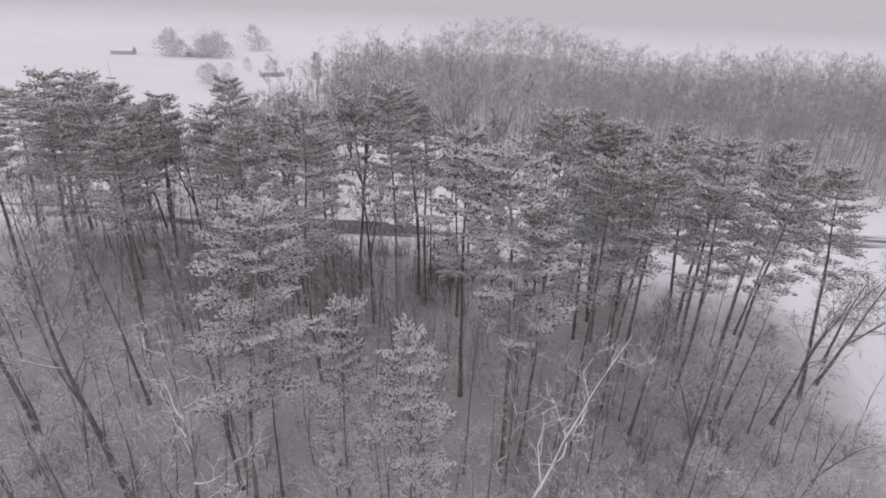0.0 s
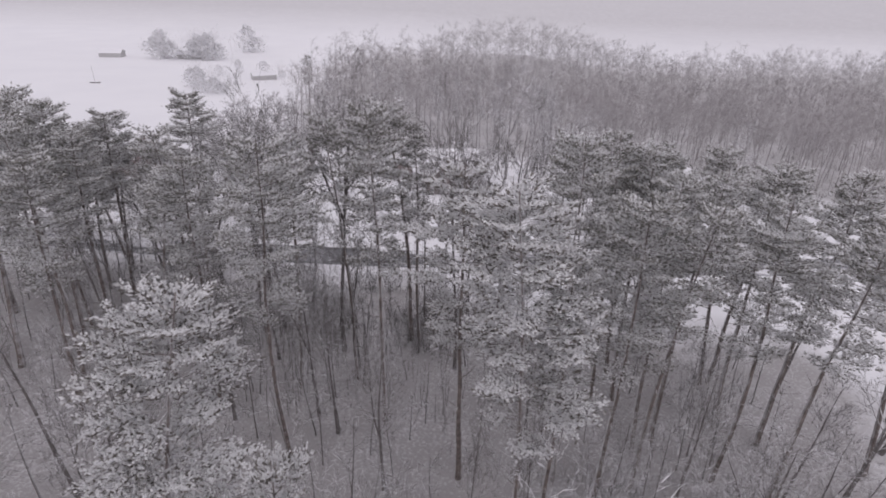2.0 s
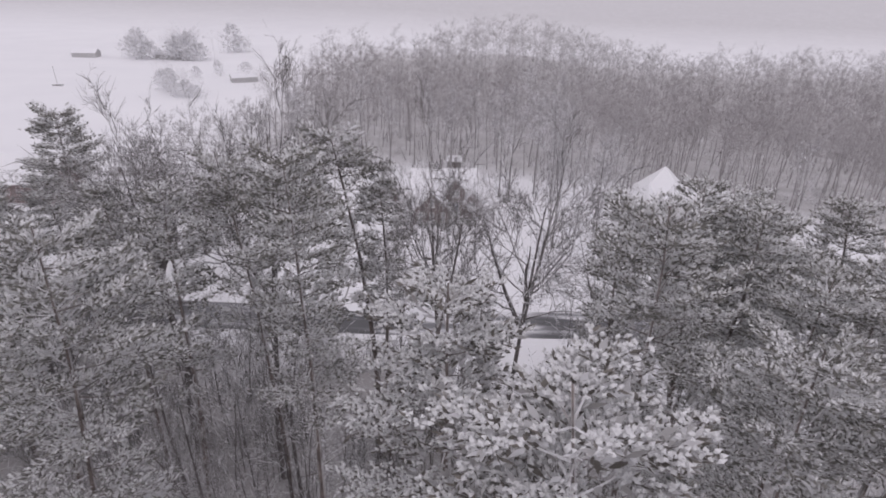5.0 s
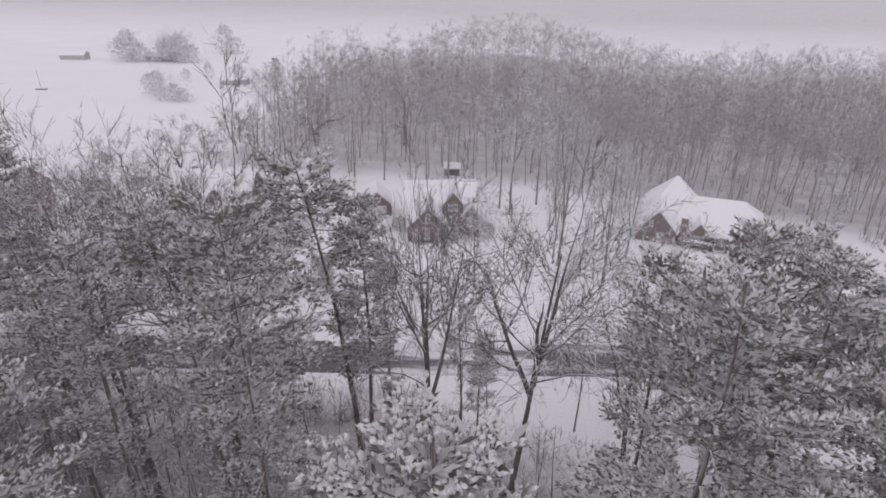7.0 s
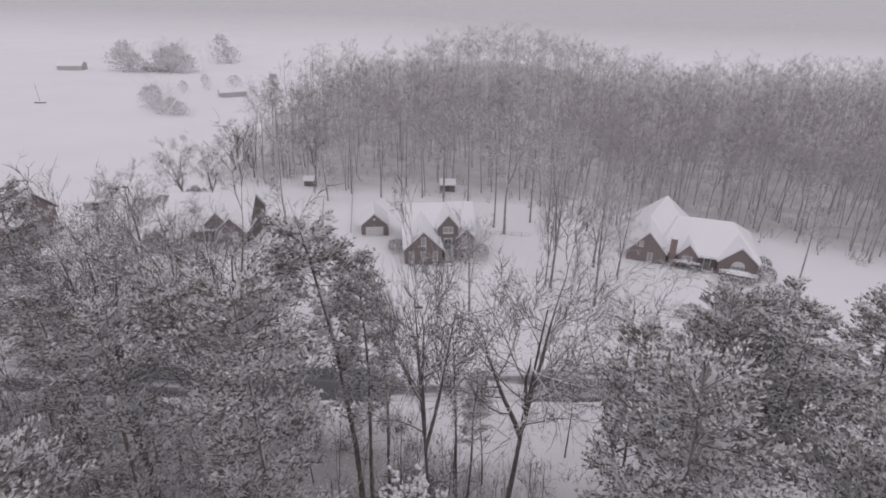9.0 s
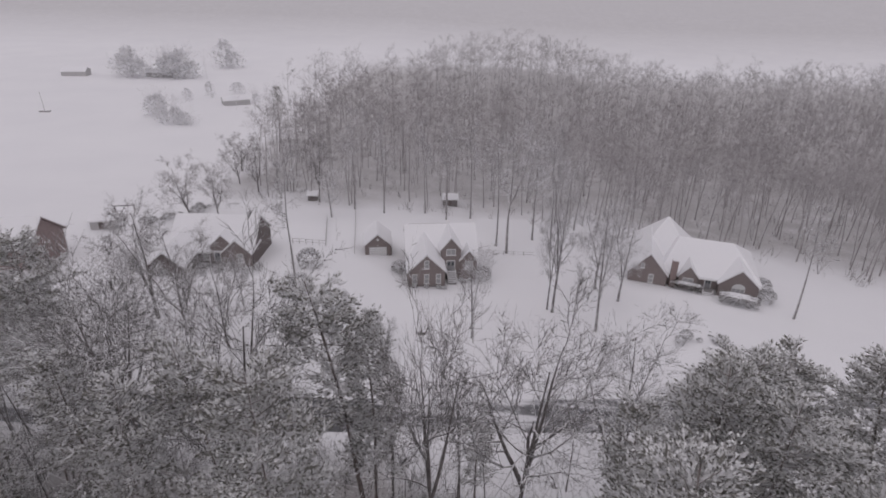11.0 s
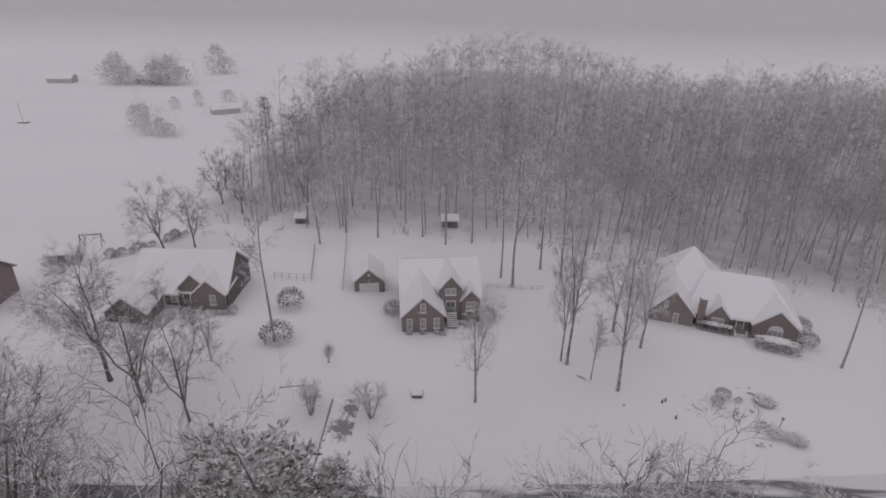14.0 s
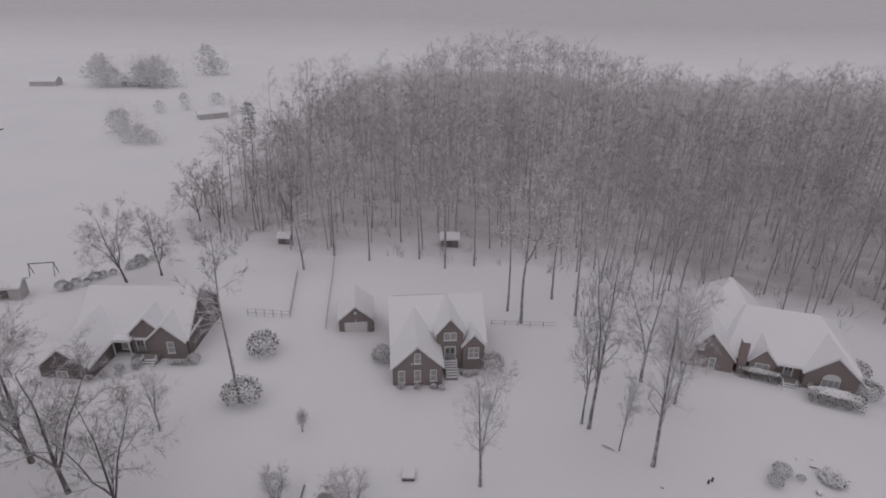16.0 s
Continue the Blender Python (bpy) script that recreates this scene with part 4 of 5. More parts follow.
def window(root, u, v, z0, w, h, cols=1, rows=2):
    """A sash window in a wall that faces the front: frame, sill, panes."""
    win = new("window")
    win.parent = root
    win.location = (u, v, z0)
    bm = bmesh.new()
    f = 0.10
    add_box(bm, -w / 2, -w / 2 + f, -0.07, 0.02, 0, h)
    add_box(bm, w / 2 - f, w / 2, -0.07, 0.02, 0, h)
    add_box(bm, -w / 2 + f, w / 2 - f, -0.07, 0.02, h - f, h)
    add_box(bm, -w / 2 + f, w / 2 - f, -0.07, 0.02, 0, f)
    for k in range(1, rows):
        add_box(bm, -w / 2 + f, w / 2 - f, -0.055, 0.02, h * k / rows - 0.03, h * k / rows + 0.03)
    for k in range(1, cols):
        add_box(bm, -w / 2 + w * k / cols - 0.04, -w / 2 + w * k / cols + 0.04, -0.06, 0.021, f, h - f)
    part("window_frame", bm, M_TRIM, win)
    part("sill", box(-w / 2 - 0.1, w / 2 + 0.1, -0.14, 0.02, -0.09, -0.004, 0.015), M_TRIM, win)
    for k in range(cols):
        a, b = -w / 2 + f + (w - 2 * f) * k / cols, -w / 2 + f + (w - 2 * f) * (k + 1) / cols
        part("pane", box(a, b, -0.025, 0.0, f, h - f), M_BLIND, win)
    return win


def door(root, u, v, z0, w, h):
    d = part("door", box(-w / 2, w / 2, -0.06, 0.02, 0, h), M_DOOR, root, "grey panelled front door")
    d.location = (u, v, z0)
    bm = bmesh.new()
    add_box(bm, -w / 2 - 0.14, -w / 2 - 0.004, -0.09, 0.02, 0, h + 0.14)
    add_box(bm, w / 2 + 0.004, w / 2 + 0.14, -0.09, 0.02, 0, h + 0.14)
    add_box(bm, -w / 2 - 0.004, w / 2 + 0.004, -0.09, 0.02, h + 0.004, h + 0.14)
    part("door_frame", bm, M_TRIM, d)
    for s in (-0.5, 0.5):
        part("pane", box(s * w * 0.5 - w * 0.15, s * w * 0.5 + w * 0.15, -0.075, -0.064, h * 0.5, h * 0.88), M_GLASS, d)
    part("door_handle", box(w * 0.05, w * 0.05 + 0.05, -0.12, -0.064, h * 0.45, h * 0.45 + 0.14, 0.01), M_DARKWOOD, d)
    return d


def steps(root, u, v_top, z_top, w, count, tread=0.42, riser=0.18):
    for k in range(count):
        z = z_top - riser * k
        part("step", box(u - w / 2, u + w / 2, v_top - tread * (k + 1), v_top - tread * k - 0.004, -1.5, z - riser, 0.02), M_CONCRETE, root)
        part("step_snow", box(u - w / 2 + 0.03, u + w / 2 - 0.03, v_top - tread * (k + 1) + 0.10, v_top - tread * k - 0.006, z - riser + 0.003, z - riser + 0.10, 0.03), M_SNOW, root)
    for s in (-1, 1):
        for k in (0, count - 1):
            x, y, z = u + s * w / 2, v_top - tread * (k + 0.5), z_top - riser * (k + 1)
            part("rail_post", box(x - 0.04, x + 0.04, y - 0.04, y + 0.04, z - 0.3, z + 0.95), M_TRIM, root)
        bm = bmesh.new()
        a, b = Vector((u + s * w / 2, v_top - tread * 0.5, z_top - riser + 0.95)), Vector((u + s * w / 2, v_top - tread * (count - 0.5), z_top - riser * count + 0.95))
        for du in (-0.05, 0.05):
            bm.verts.new(a + Vector((du, 0, -0.04))), bm.verts.new(a + Vector((du, 0, 0.05))), bm.verts.new(b + Vector((du, 0, 0.05))), bm.verts.new(b + Vector((du, 0, -0.04)))
        bm.verts.ensure_lookup_table()
        vs = list(bm.verts)
        for f in ((0, 1, 2, 3), (7, 6, 5, 4), (0, 4, 5, 1), (1, 5, 6, 2), (2, 6, 7, 3), (3, 7, 4, 0)):
            bm.faces.new([vs[q] for q in f])
        part("handrail", bm, M_TRIM, root)


def hip_roof(root, u0, u1, v0, v1, eave, r0, r1, vr, ridge, snow=0.28, over=0.4):
    for name, lift, grow, mat, label in (("roof", 0.0, over, M_TRIM, "boarded roof with white edges"), ("roof_snow", snow, over - 0.06, M_SNOW, "thick smooth snow on the roof")):
        bm = bmesh.new()
        lo = [bm.verts.new((x, y, eave - 0.2 + (0.19 if lift else 0))) for x, y in ((u0 - grow, v0 - grow), (u1 + grow, v0 - grow), (u1 + grow, v1 + grow), (u0 - grow, v1 + grow))]
        up = [bm.verts.new((x, y, eave + lift)) for x, y in ((u0 - grow + lift * 0.4, v0 - grow + lift * 0.4), (u1 + grow - lift * 0.4, v0 - grow + lift * 0.4), (u1 + grow - lift * 0.4, v1 + grow - lift * 0.4), (u0 - grow + lift * 0.4, v1 + grow - lift * 0.4))]
        a, b = bm.verts.new((r0, vr, ridge + lift)), bm.verts.new((r1, vr, ridge + lift))
        bm.faces.new(lo[::-1])
        for i in range(4):
            bm.faces.new((lo[i], lo[(i + 1) % 4], up[(i + 1) % 4], up[i]))
        bm.faces.new((up[0], up[1], b, a))
        bm.faces.new((up[1], up[2], b))
        bm.faces.new((up[2], up[3], a, b))
        bm.faces.new((up[3], up[0], a))
        part(name, bm, mat, root, label)


def ball_shape(seed, blades, size, snow_share):
    """A clipped evergreen shrub of small leaves, with a cap of snow: two shapes."""
    rng = np.random.default_rng(seed)
    leaves, cap = Shape(), Shape()
    for _ in range(blades):
        d = unit(rng.normal(0, 1, 3))
        d[2] = abs(d[2]) if rng.random() < 0.75 else d[2]
        r = rng.uniform(0.8, 1.05)
        p = np.array((d[0], d[1], 0.75 + 0.85 * d[2])) * r
        nd = unit(d + rng.normal(0, 0.6, 3))
        leaves.blade(p, nd, size * rng.uniform(0.6, 1.2), size * 0.45, unit(np.cross(nd, rng.normal(0, 1, 3))))
        if d[2] > 0.25 and rng.random() < snow_share:
            nd = unit(d + rng.normal(0, 0.5, 3))
            cap.lump(p + np.array((0, 0, 0.05)), nd, size * rng.uniform(0.8, 1.5), size * 0.9, size * 0.35)
    return leaves, cap


def shrub_kind(seed, blades, size, share, label):
    root = new("shrub")
    leaves, cap = ball_shape(seed, blades, size, share)
    tagged(part("leaves", leaves.mesh("leaves", M_SHRUB), M_SHRUB, root), kind="stuff")
    tagged(part("snow_cap", cap.mesh("snow_cap", M_SNOW), M_SNOW, root), kind="stuff")
    return tagged(root, label, "shrub", "evergreen shrubs")


SHRUBS = [shrub_kind(80, 420, 0.26, 0.75, "round clipped evergreen shrub under a cap of snow"), shrub_kind(81, 900, 0.16, 0.35, "big round evergreen bush dusted with snow"),
          shrub_kind(82, 420, 0.24, 0.8, "small round shrub buried in snow")]


def shrub(kind, x, y, r, h=None, first=[True, True, True]):
    h = h or r
    m = pose(x, y, ground_z(x, y), 0, 0, (x * 37 + y * 11) % 360)
    if first[kind]:
        first[kind] = False
        ob = SHRUBS[kind]
        ob.matrix_basis = m
    else:
        ob = copy_thing(SHRUBS[kind], m)
    ob.scale = (r, r, h)
    return ob


# the brick house with the steep front gable
def build_middle_house():
    root = new("house")
    root.matrix_basis = pose(-7.35, 97.6, 1.9, 0, 0, 6.7)
    gable_block(root, M_BRICK, 0, 14.2, 5.4, 19.0, 3.6, 7.9, "x")
    part("ridge_vent", box(0.4, 9.0, 12.16, 12.24, 8.0, 8.33), M_PALE, root)
    gable_block(root, M_BRICK, 0.02, 7.2, 0, 11.0, 3.4, 6.9, "y", -2.4)
    gable_block(root, M_BRICK, 6.8, 10.8, 5.0, 12.0, 5.7, 8.1, "y", -2.3)
    gable_block(root, M_BRICK, 10.75, 14.0, 4.6, 10.0, 3.6, 5.4, "y", -2.2)
    for u in (1.3, 3.6, 5.9):
        window(root, u, -0.004, 0.85, 0.98, 2.05)
    window(root, 3.6, -0.004, 4.05, 0.95, 1.75)
    window(root, 8.8, 4.996, 4.4, 1.9, 1.35, 2, 1)
    door(root, 8.8, 4.996, 1.05, 1.5, 2.1)
    window(root, 12.4, 4.596, 1.25, 1.65, 1.9, 2, 2)
    part("porch_slab", box(7.75, 9.85, 4.0, 4.99, -2, 1.05, 0.02), M_CONCRETE, root)
    part("porch_snow", box(7.8, 9.8, 4.05, 4.5, 1.053, 1.13, 0.03), M_SNOW, root)
    steps(root, 8.8, 4.0, 1.05, 1.7, 6)
    part("vent", box(2.7, 2.9, -0.05, 0.01, 3.9, 4.15), M_TRIM, root)
    part("foundation", box(-0.06, 7.26, -0.06, 0.3, -2.5, 0.25), M_CONCRETE, root)
    return tagged(root, "brown brick house with steep front gables and a thick white roof", "house", "houses along the road")


def build_garage():
    root = new("garage")
    root.matrix_basis = pose(-17.9, 112.5, 1.1, 0, 0, 9)
    gable_block(root, M_BRICK, 0, 5.6, 0, 7, 2.5, 4.9, "y", -2.3)
    d = part("garage_door", box(0.85, 4.75, -0.07, 0.01, 0, 2.05), M_DOOR, root, "pale panelled double garage door")
    for k in range(4):
        part("door_panel", box(0.93, 4.67, -0.10, -0.074, 0.06 + 0.5 * k, 0.5 + 0.5 * k, 0.01), M_TRIM, d)
    part("lamp", box(2.72, 2.88, -0.22, -0.004, 2.25, 2.5, 0.03), M_TRIM, root)
    part("vent", box(2.55, 3.05, -0.05, 0.01, 3.5, 4.0), M_TRIM, root)
    part("side_post", box(5.62, 5.8, 0.3, 0.5, -1.5, 1.7), M_DARKWOOD, root)
    return tagged(root, "small detached brick garage with a pale door and snowy roof", "garage")


def build_right_house():
    root = new("house")
    root.matrix_basis = pose(38.42, 109.2, -1.55, 0, 0, -16)
    part("wall", box(7.6, 25.5, 1.6, 17.2, -3, 3.0), M_BRICK, root)
    hip_roof(root, 6.5, 25.6, 1.2, 17.5, 3.0, 9.5, 20.5, 9.4, 7.9)
    gable_block(root, M_BRICK, 0, 7.7, 0, 15.0, 2.9, 7.2, "y")
    part("wall", box(1.5, 11.5, 6.0, 19.0, -3, 3.2), M_BRICK, root)
    hip_roof(root, 1.0, 13.5, 5.5, 20.0, 3.2, 6.8, 7.2, 13.6, 10.5)
    gable_block(root, M_BRICK, 10.0, 13.8, 0.6, 7.0, 3.2, 5.4, "y")
    gable_block(root, M_BRICK, 17.8, 25.2, 0, 9.0, 3.1, 6.3, "y")
    part("chimney", box(8.3, 9.5, 0.3, 1.5, -3, 6.2, 0.03), M_BRICK_RED, root, "square brick chimney stack")
    part("chimney_snow", box(8.35, 9.45, 0.35, 1.45, 6.204, 6.35, 0.05), M_SNOW, root)
    window(root, 2.6, -0.004, 3.9, 0.8, 1.15)
    window(root, 4.6, -0.004, 0.7, 1.0, 2.0)
    window(root, 11.9, 0.596, 0.9, 2.1, 1.9, 2, 2)
    arch = window(root, 21.5, -0.004, 0.7, 2.5, 1.7, 3, 1)
    bm = bmesh.new()
    prism(bm, [(1.25 * math.cos(math.pi * k / 12), 1.704 + 1.0 * math.sin(math.pi * k / 12)) for k in range(13)], "y", -0.06, 0.02)
    part("fanlight", bm, M_TRIM, arch, "pale arched fanlight")
    door(root, 15.9, 1.596, 0.7, 1.1, 2.1)
    part("porch_slab", box(14.2, 17.7, -0.2, 1.59, -3, 0.7), M_CONCRETE, root)
    steps(root, 15.9, -0.2, 0.7, 1.9, 5)
    return tagged(root, "long brick house with several gables and a wide white hipped roof", "house", "houses along the road")


def build_left_house():
    root = new("house")
    root.matrix_basis = pose(-55.5, 101.6, 3.3, 0, 0, 1.5)
    gable_block(root, M_SIDING, 0, 16.7, 0.5, 13.5, 3.0, 7.9, "x")
    gable_block(root, M_BRICK, 10.9, 16.5, -0.4, 6.0, 3.1, 5.7, "y")
    gable_block(root, M_BRICK, 8.3, 13.4, 0.3, 8.0, 4.0, 6.5, "y")
    gable_block(root, M_SIDING, -1.0, 5.8, -7.2, 5.0, 3.3, 6.1, "y")
    part("porch_roof", box(5.65, 8.7, -0.9, 1.2, 3.0, 3.2), M_TRIM, root)
    part("porch_roof_snow", box(5.7, 8.65, -0.85, 1.15, 3.204, 3.42, 0.06), M_SNOW, root)
    for u in (6.0, 8.4):
        part("post", box(u - 0.09, u + 0.09, -0.8, -0.62, -2, 2.996), M_TRIM, root)
    window(root, 14.4, -0.404, 0.9, 1.1, 2.0, 1, 2)
    window(root, 7.1, 0.496, 0.9, 1.0, 1.9)
    window(root, 2.0, -7.204, 0.8, 1.6, 1.8, 2, 2)
    door(root, 9.6, 0.296, 0.7, 1.1, 2.1)
    part("porch_slab", box(8.75, 12.7, -1.6, -0.41, -2.5, 0.7), M_CONCRETE, root)
    steps(root, 11.7, -1.6, 0.7, 1.9, 6)
    return tagged(root, "low house with dark siding, brick gables and a broad white roof", "house", "houses along the road")


def build_barn():
    root = new("barn")
    root.matrix_basis = pose(-76.3, 92.6, 5.0, 0, 0, 97.2)
    part("wall", prism(bmesh.new(), [(0, -3.0), (12.1, -3.0), (12.1, 4.4), (5.2, 9.3), (0, 5.5)], "y", 0, 15), M_BARN, root, "faded red board wall")
    for k in range(20):
        u = 0.3 + 0.6 * k
        top = 5.5 + (9.3 - 5.5) * u / 5.2 if u < 5.2 else 9.3 - (9.3 - 4.4) * (u - 5.2) / 6.9
        part("batten", box(u - 0.03, u + 0.03, -0.03, 0.005, -2.8, top - 0.1), M_BARN, root)
    for name, mat, lift, thick, grow in (("roof", M_BARN, 0.02, 0.2, 0.5), ("roof_snow", M_SNOW, 0.224, 0.22, 0.42)):
        for (a, za), (b, zb) in (((-0.8, 4.92), (5.2, 9.3)), ((12.7, 3.97), (5.2, 9.3))):
            part(name, prism(bmesh.new(), [(a, za + lift), (b, zb + lift), (b, zb + lift + thick), (a, za + lift + thick)], "y", -grow, 15 + grow), mat, root)
    return tagged(root, "faded brown-red wooden barn with a snow-covered gable roof beside the field", "barn")


build_middle_house()
build_garage()
build_right_house()
build_left_house()
build_barn()


def small_shed(x, y, turn, w, d, eave, ridge, label, name="shed", mat=None):
    root = new(name)
    root.matrix_basis = pose(x, y, ground_z(x, y), 0, 0, turn)
    gable_block(root, mat or M_SHEDWOOD, 0, w, 0, d, eave, ridge, "x", -0.8)
    part("door", box(w * 0.35, w * 0.62, -0.05, 0.01, 0.0, eave * 0.85), M_SIDING, root)
    return tagged(root, label, "shed")


small_shed(-2.2, 164.0, 3, 4.2, 3.0, 2.1, 3.1, "little wooden shed with a snowy roof before the woods")
small_shed(-80.0, 116.5, 14, 5.0, 3.2, 1.9, 2.6, "low grey garden shed under snow", mat=M_PALE)
small_shed(-41.5, 158.5, 0, 2.6, 2.2, 1.8, 2.5, "little wooden hut at the edge of the woods")

# ---- shrubs and hedges ----
for x, y, r in ((-6.1, 97.1, 0.55), (-3.8, 97.3, 0.5), (-1.4, 97.6, 0.52), (-0.3, 97.4, 0.5), (2.9, 102.0, 0.52), (3.7, 101.5, 0.5), (4.8, 102.2, 0.52),
                (-40.6, 99.9, 0.5), (-39.6, 100.0, 0.5), (-38.6, 100.3, 0.5), (-45.3, 99.2, 0.7), (-45.0, 98.2, 0.55), (-47.2, 97.8, 0.6), (-48.3, 95.6, 0.55), (-49.6, 94.2, 0.6), (-46.6, 96.2, 0.5)):
    shrub(0, x, y, r, r * 0.85)
for x, y, r, h in ((-28.1, 104.2, 2.3, 2.3), (-26.9, 91.2, 2.5, 2.1), (7.4, 103.6, 1.7, 1.8), (-9.6, 104.5, 1.7, 1.5), (64.6, 102.2, 1.7, 1.7), (66.2, 108.0, 1.9, 1.7), (-37.4, 100.6, 0.9, 1.0)):
    shrub(1, x, y, r, h)
rng = np.random.default_rng(77)
for k in range(13):
    size = rng.uniform(0.6, 1.35)
    shrub(1, -70.8 + 0.68 * k + rng.normal(0, 0.5), 121.5 + 1.8 * k + rng.normal(0, 0.5), size, size * rng.uniform(0.8, 1.2))


def hedge(name, x0, y0, x1, y1, width, height, seed, label):
    rng = np.random.default_rng(seed)
    root = new(name)
    root.matrix_basis = pose(x0, y0, ground_z((x0 + x1) / 2, (y0 + y1) / 2))
    leaves, d = Shape(), np.array((x1 - x0, y1 - y0, 0.0))
    n = unit(np.array((-d[1], d[0], 0)))
    for _ in range(int(np.linalg.norm(d) * 260)):
        s, a = rng.random(), rng.uniform(0, math.pi)
        p = d * s + n * math.cos(a) * width / 2 + np.array((0, 0, height * (0.25 + 0.75 * math.sin(a)) * rng.uniform(0.75, 1.03)))
        nd = unit(rng.normal(0, 1, 3) + n * math.cos(a) + np.array((0, 0, math.sin(a))))
        leaves.blade(p * 1.0 + n * 0.06 * math.cos(a), nd, 0.28, 0.13, unit(np.cross(nd, rng.normal(0, 1, 3))))
    tagged(part("leaves", leaves.mesh("leaves", M_SHRUB), M_SHRUB, root), kind="stuff")
    bm = bmesh.new()
    k = int(np.linalg.norm(d) / 0.35)
    rows = []
    for i in range(k + 1):
        fade = math.sin(math.pi * min(1, max(0, (i + 0.6) / (k + 1.2)))) ** 0.4
        ring = []
        for j in range(7):
            a = math.pi * (0.25 + 0.50 * j / 6)
            q = d * (i / k) + n * math.cos(a) * width * 0.52 * fade + np.array((0, 0, height * (0.26 + 0.80 * math.sin(a)) * (0.72 + 0.28 * fade) + rng.uniform(-0.10, 0.08)))
            ring.append(bm.verts.new(q))
        rows.append(ring)
    for a, b in zip(rows, rows[1:]):
        for j in range(6):
            bm.faces.new((a[j], b[j], b[j + 1], a[j + 1]))
    part("snow_cap", bm, M_SNOW, root)
    return tagged(root, label, "hedge", "clipped hedges")


hedge("hedge", 54.6, 101.4, 61.6, 98.8, 2.8, 2.3, 91, "clipped hedge under a long cap of snow by the house")
hedge("hedge", 46.8, 107.2, 52.6, 105.1, 2.0, 1.6, 92, "low hedge under snow along the brick wall")


# ---- things in the yards ----
def storage_box(x, y, turn):
    root = new("storage_box")
    root.matrix_basis = pose(x, y, ground_z(x, y) + 0.02, 0, 0, turn)
    part("body", box(-0.7, 0.7, 0.0, 1.5, -0.4, 0.17, 0.02), M_DARKWOOD, root)
    part("lid", box(-0.75, 0.75, -0.05, 1.55, 0.174, 0.22, 0.01), M_PALE, root)
    part("snow_cap", box(-0.74, 0.74, -0.02, 1.54, 0.224, 0.36, 0.06), M_SNOW, root)
    return tagged(root, "low dark wooden box under thick snow on the lawn", "box")


storage_box(-3.55, 78.2, 2)


def swing_set(x, y, turn):
    root = new("swing_set")
    root.matrix_basis = pose(x, y, ground_z(x, y), 0, 0, turn)
    for sx in (-2.2, 2.2):
        for sy in (-1.0, 1.0):
            sh = Shape()
            sh.tube([np.array((sx, sy, -0.2)), np.array((sx, 0.0, 2.5))], [0.07, 0.07], 6)
            part("leg", sh.mesh("leg", M_DARKWOOD), M_DARKWOOD, root)
    part("top_beam", box(-2.4, 2.4, -0.08, 0.08, 2.45, 2.62), M_DARKWOOD, root)
    part("snow_cap", box(-2.35, 2.35, -0.08, 0.08, 2.624, 2.72, 0.03), M_SNOW, root)
    return tagged(root, "dark wooden swing frame standing in the snowy field", "swing set")


swing_set(-79.0, 129.5, 12)


def fence(points, height, label, gap=2.4, mat=None):
    root = new("fence")
    x0, y0 = points[0]
    root.matrix_basis = pose(x0, y0, ground_z(x0, y0))
    z0 = ground_z(x0, y0)
    me = box(-0.06, 0.06, -0.06, 0.06, -0.4, height, 0.01)
    post = bpy.data.meshes.new("post")
    me.to_mesh(post)
    me.free()
    post.materials.append(mat or M_DARKWOOD)
    for (ax, ay), (bx, by) in zip(points, points[1:]):
        n = max(1, round(math.hypot(bx - ax, by - ay) / gap))
        for k in range(n):
            px, py = ax + (bx - ax) * k / n, ay + (by - ay) * k / n
            qx, qy = ax + (bx - ax) * (k + 1) / n, ay + (by - ay) * (k + 1) / n
            p = part("post", post, None, root)
            p.location = (px - x0, py - y0, ground_z(px, py) - z0)
            for h in (0.45, 0.95):
                if h < height:
                    sh = Shape()
                    sh.tube([np.array((px - x0, py - y0, ground_z(px, py) - z0 + h * height)), np.array((qx - x0, qy - y0, ground_z(qx, qy) - z0 + h * height))], [0.05, 0.05], 4)
                    part("rail", sh.mesh("rail", mat or M_DARKWOOD), None, root)
    return tagged(root, label, "fence", "yard fences")


fence([(-34.8, 116.8), (-27.4, 116.8), (-31.7, 139.0)], 1.3, "pale fence round the yard of the low house", 1.6, M_PALE)
fence([(-20.3, 113.0), (-24.5, 140.0), (-29.0, 166.0)], 1.2, "thin pale post fence through the snow", 3.5, M_PALE)
fence([(8.0, 118.5), (19.6, 119.3)], 1.1, "short pale fence behind the house", 2.4, M_PALE)

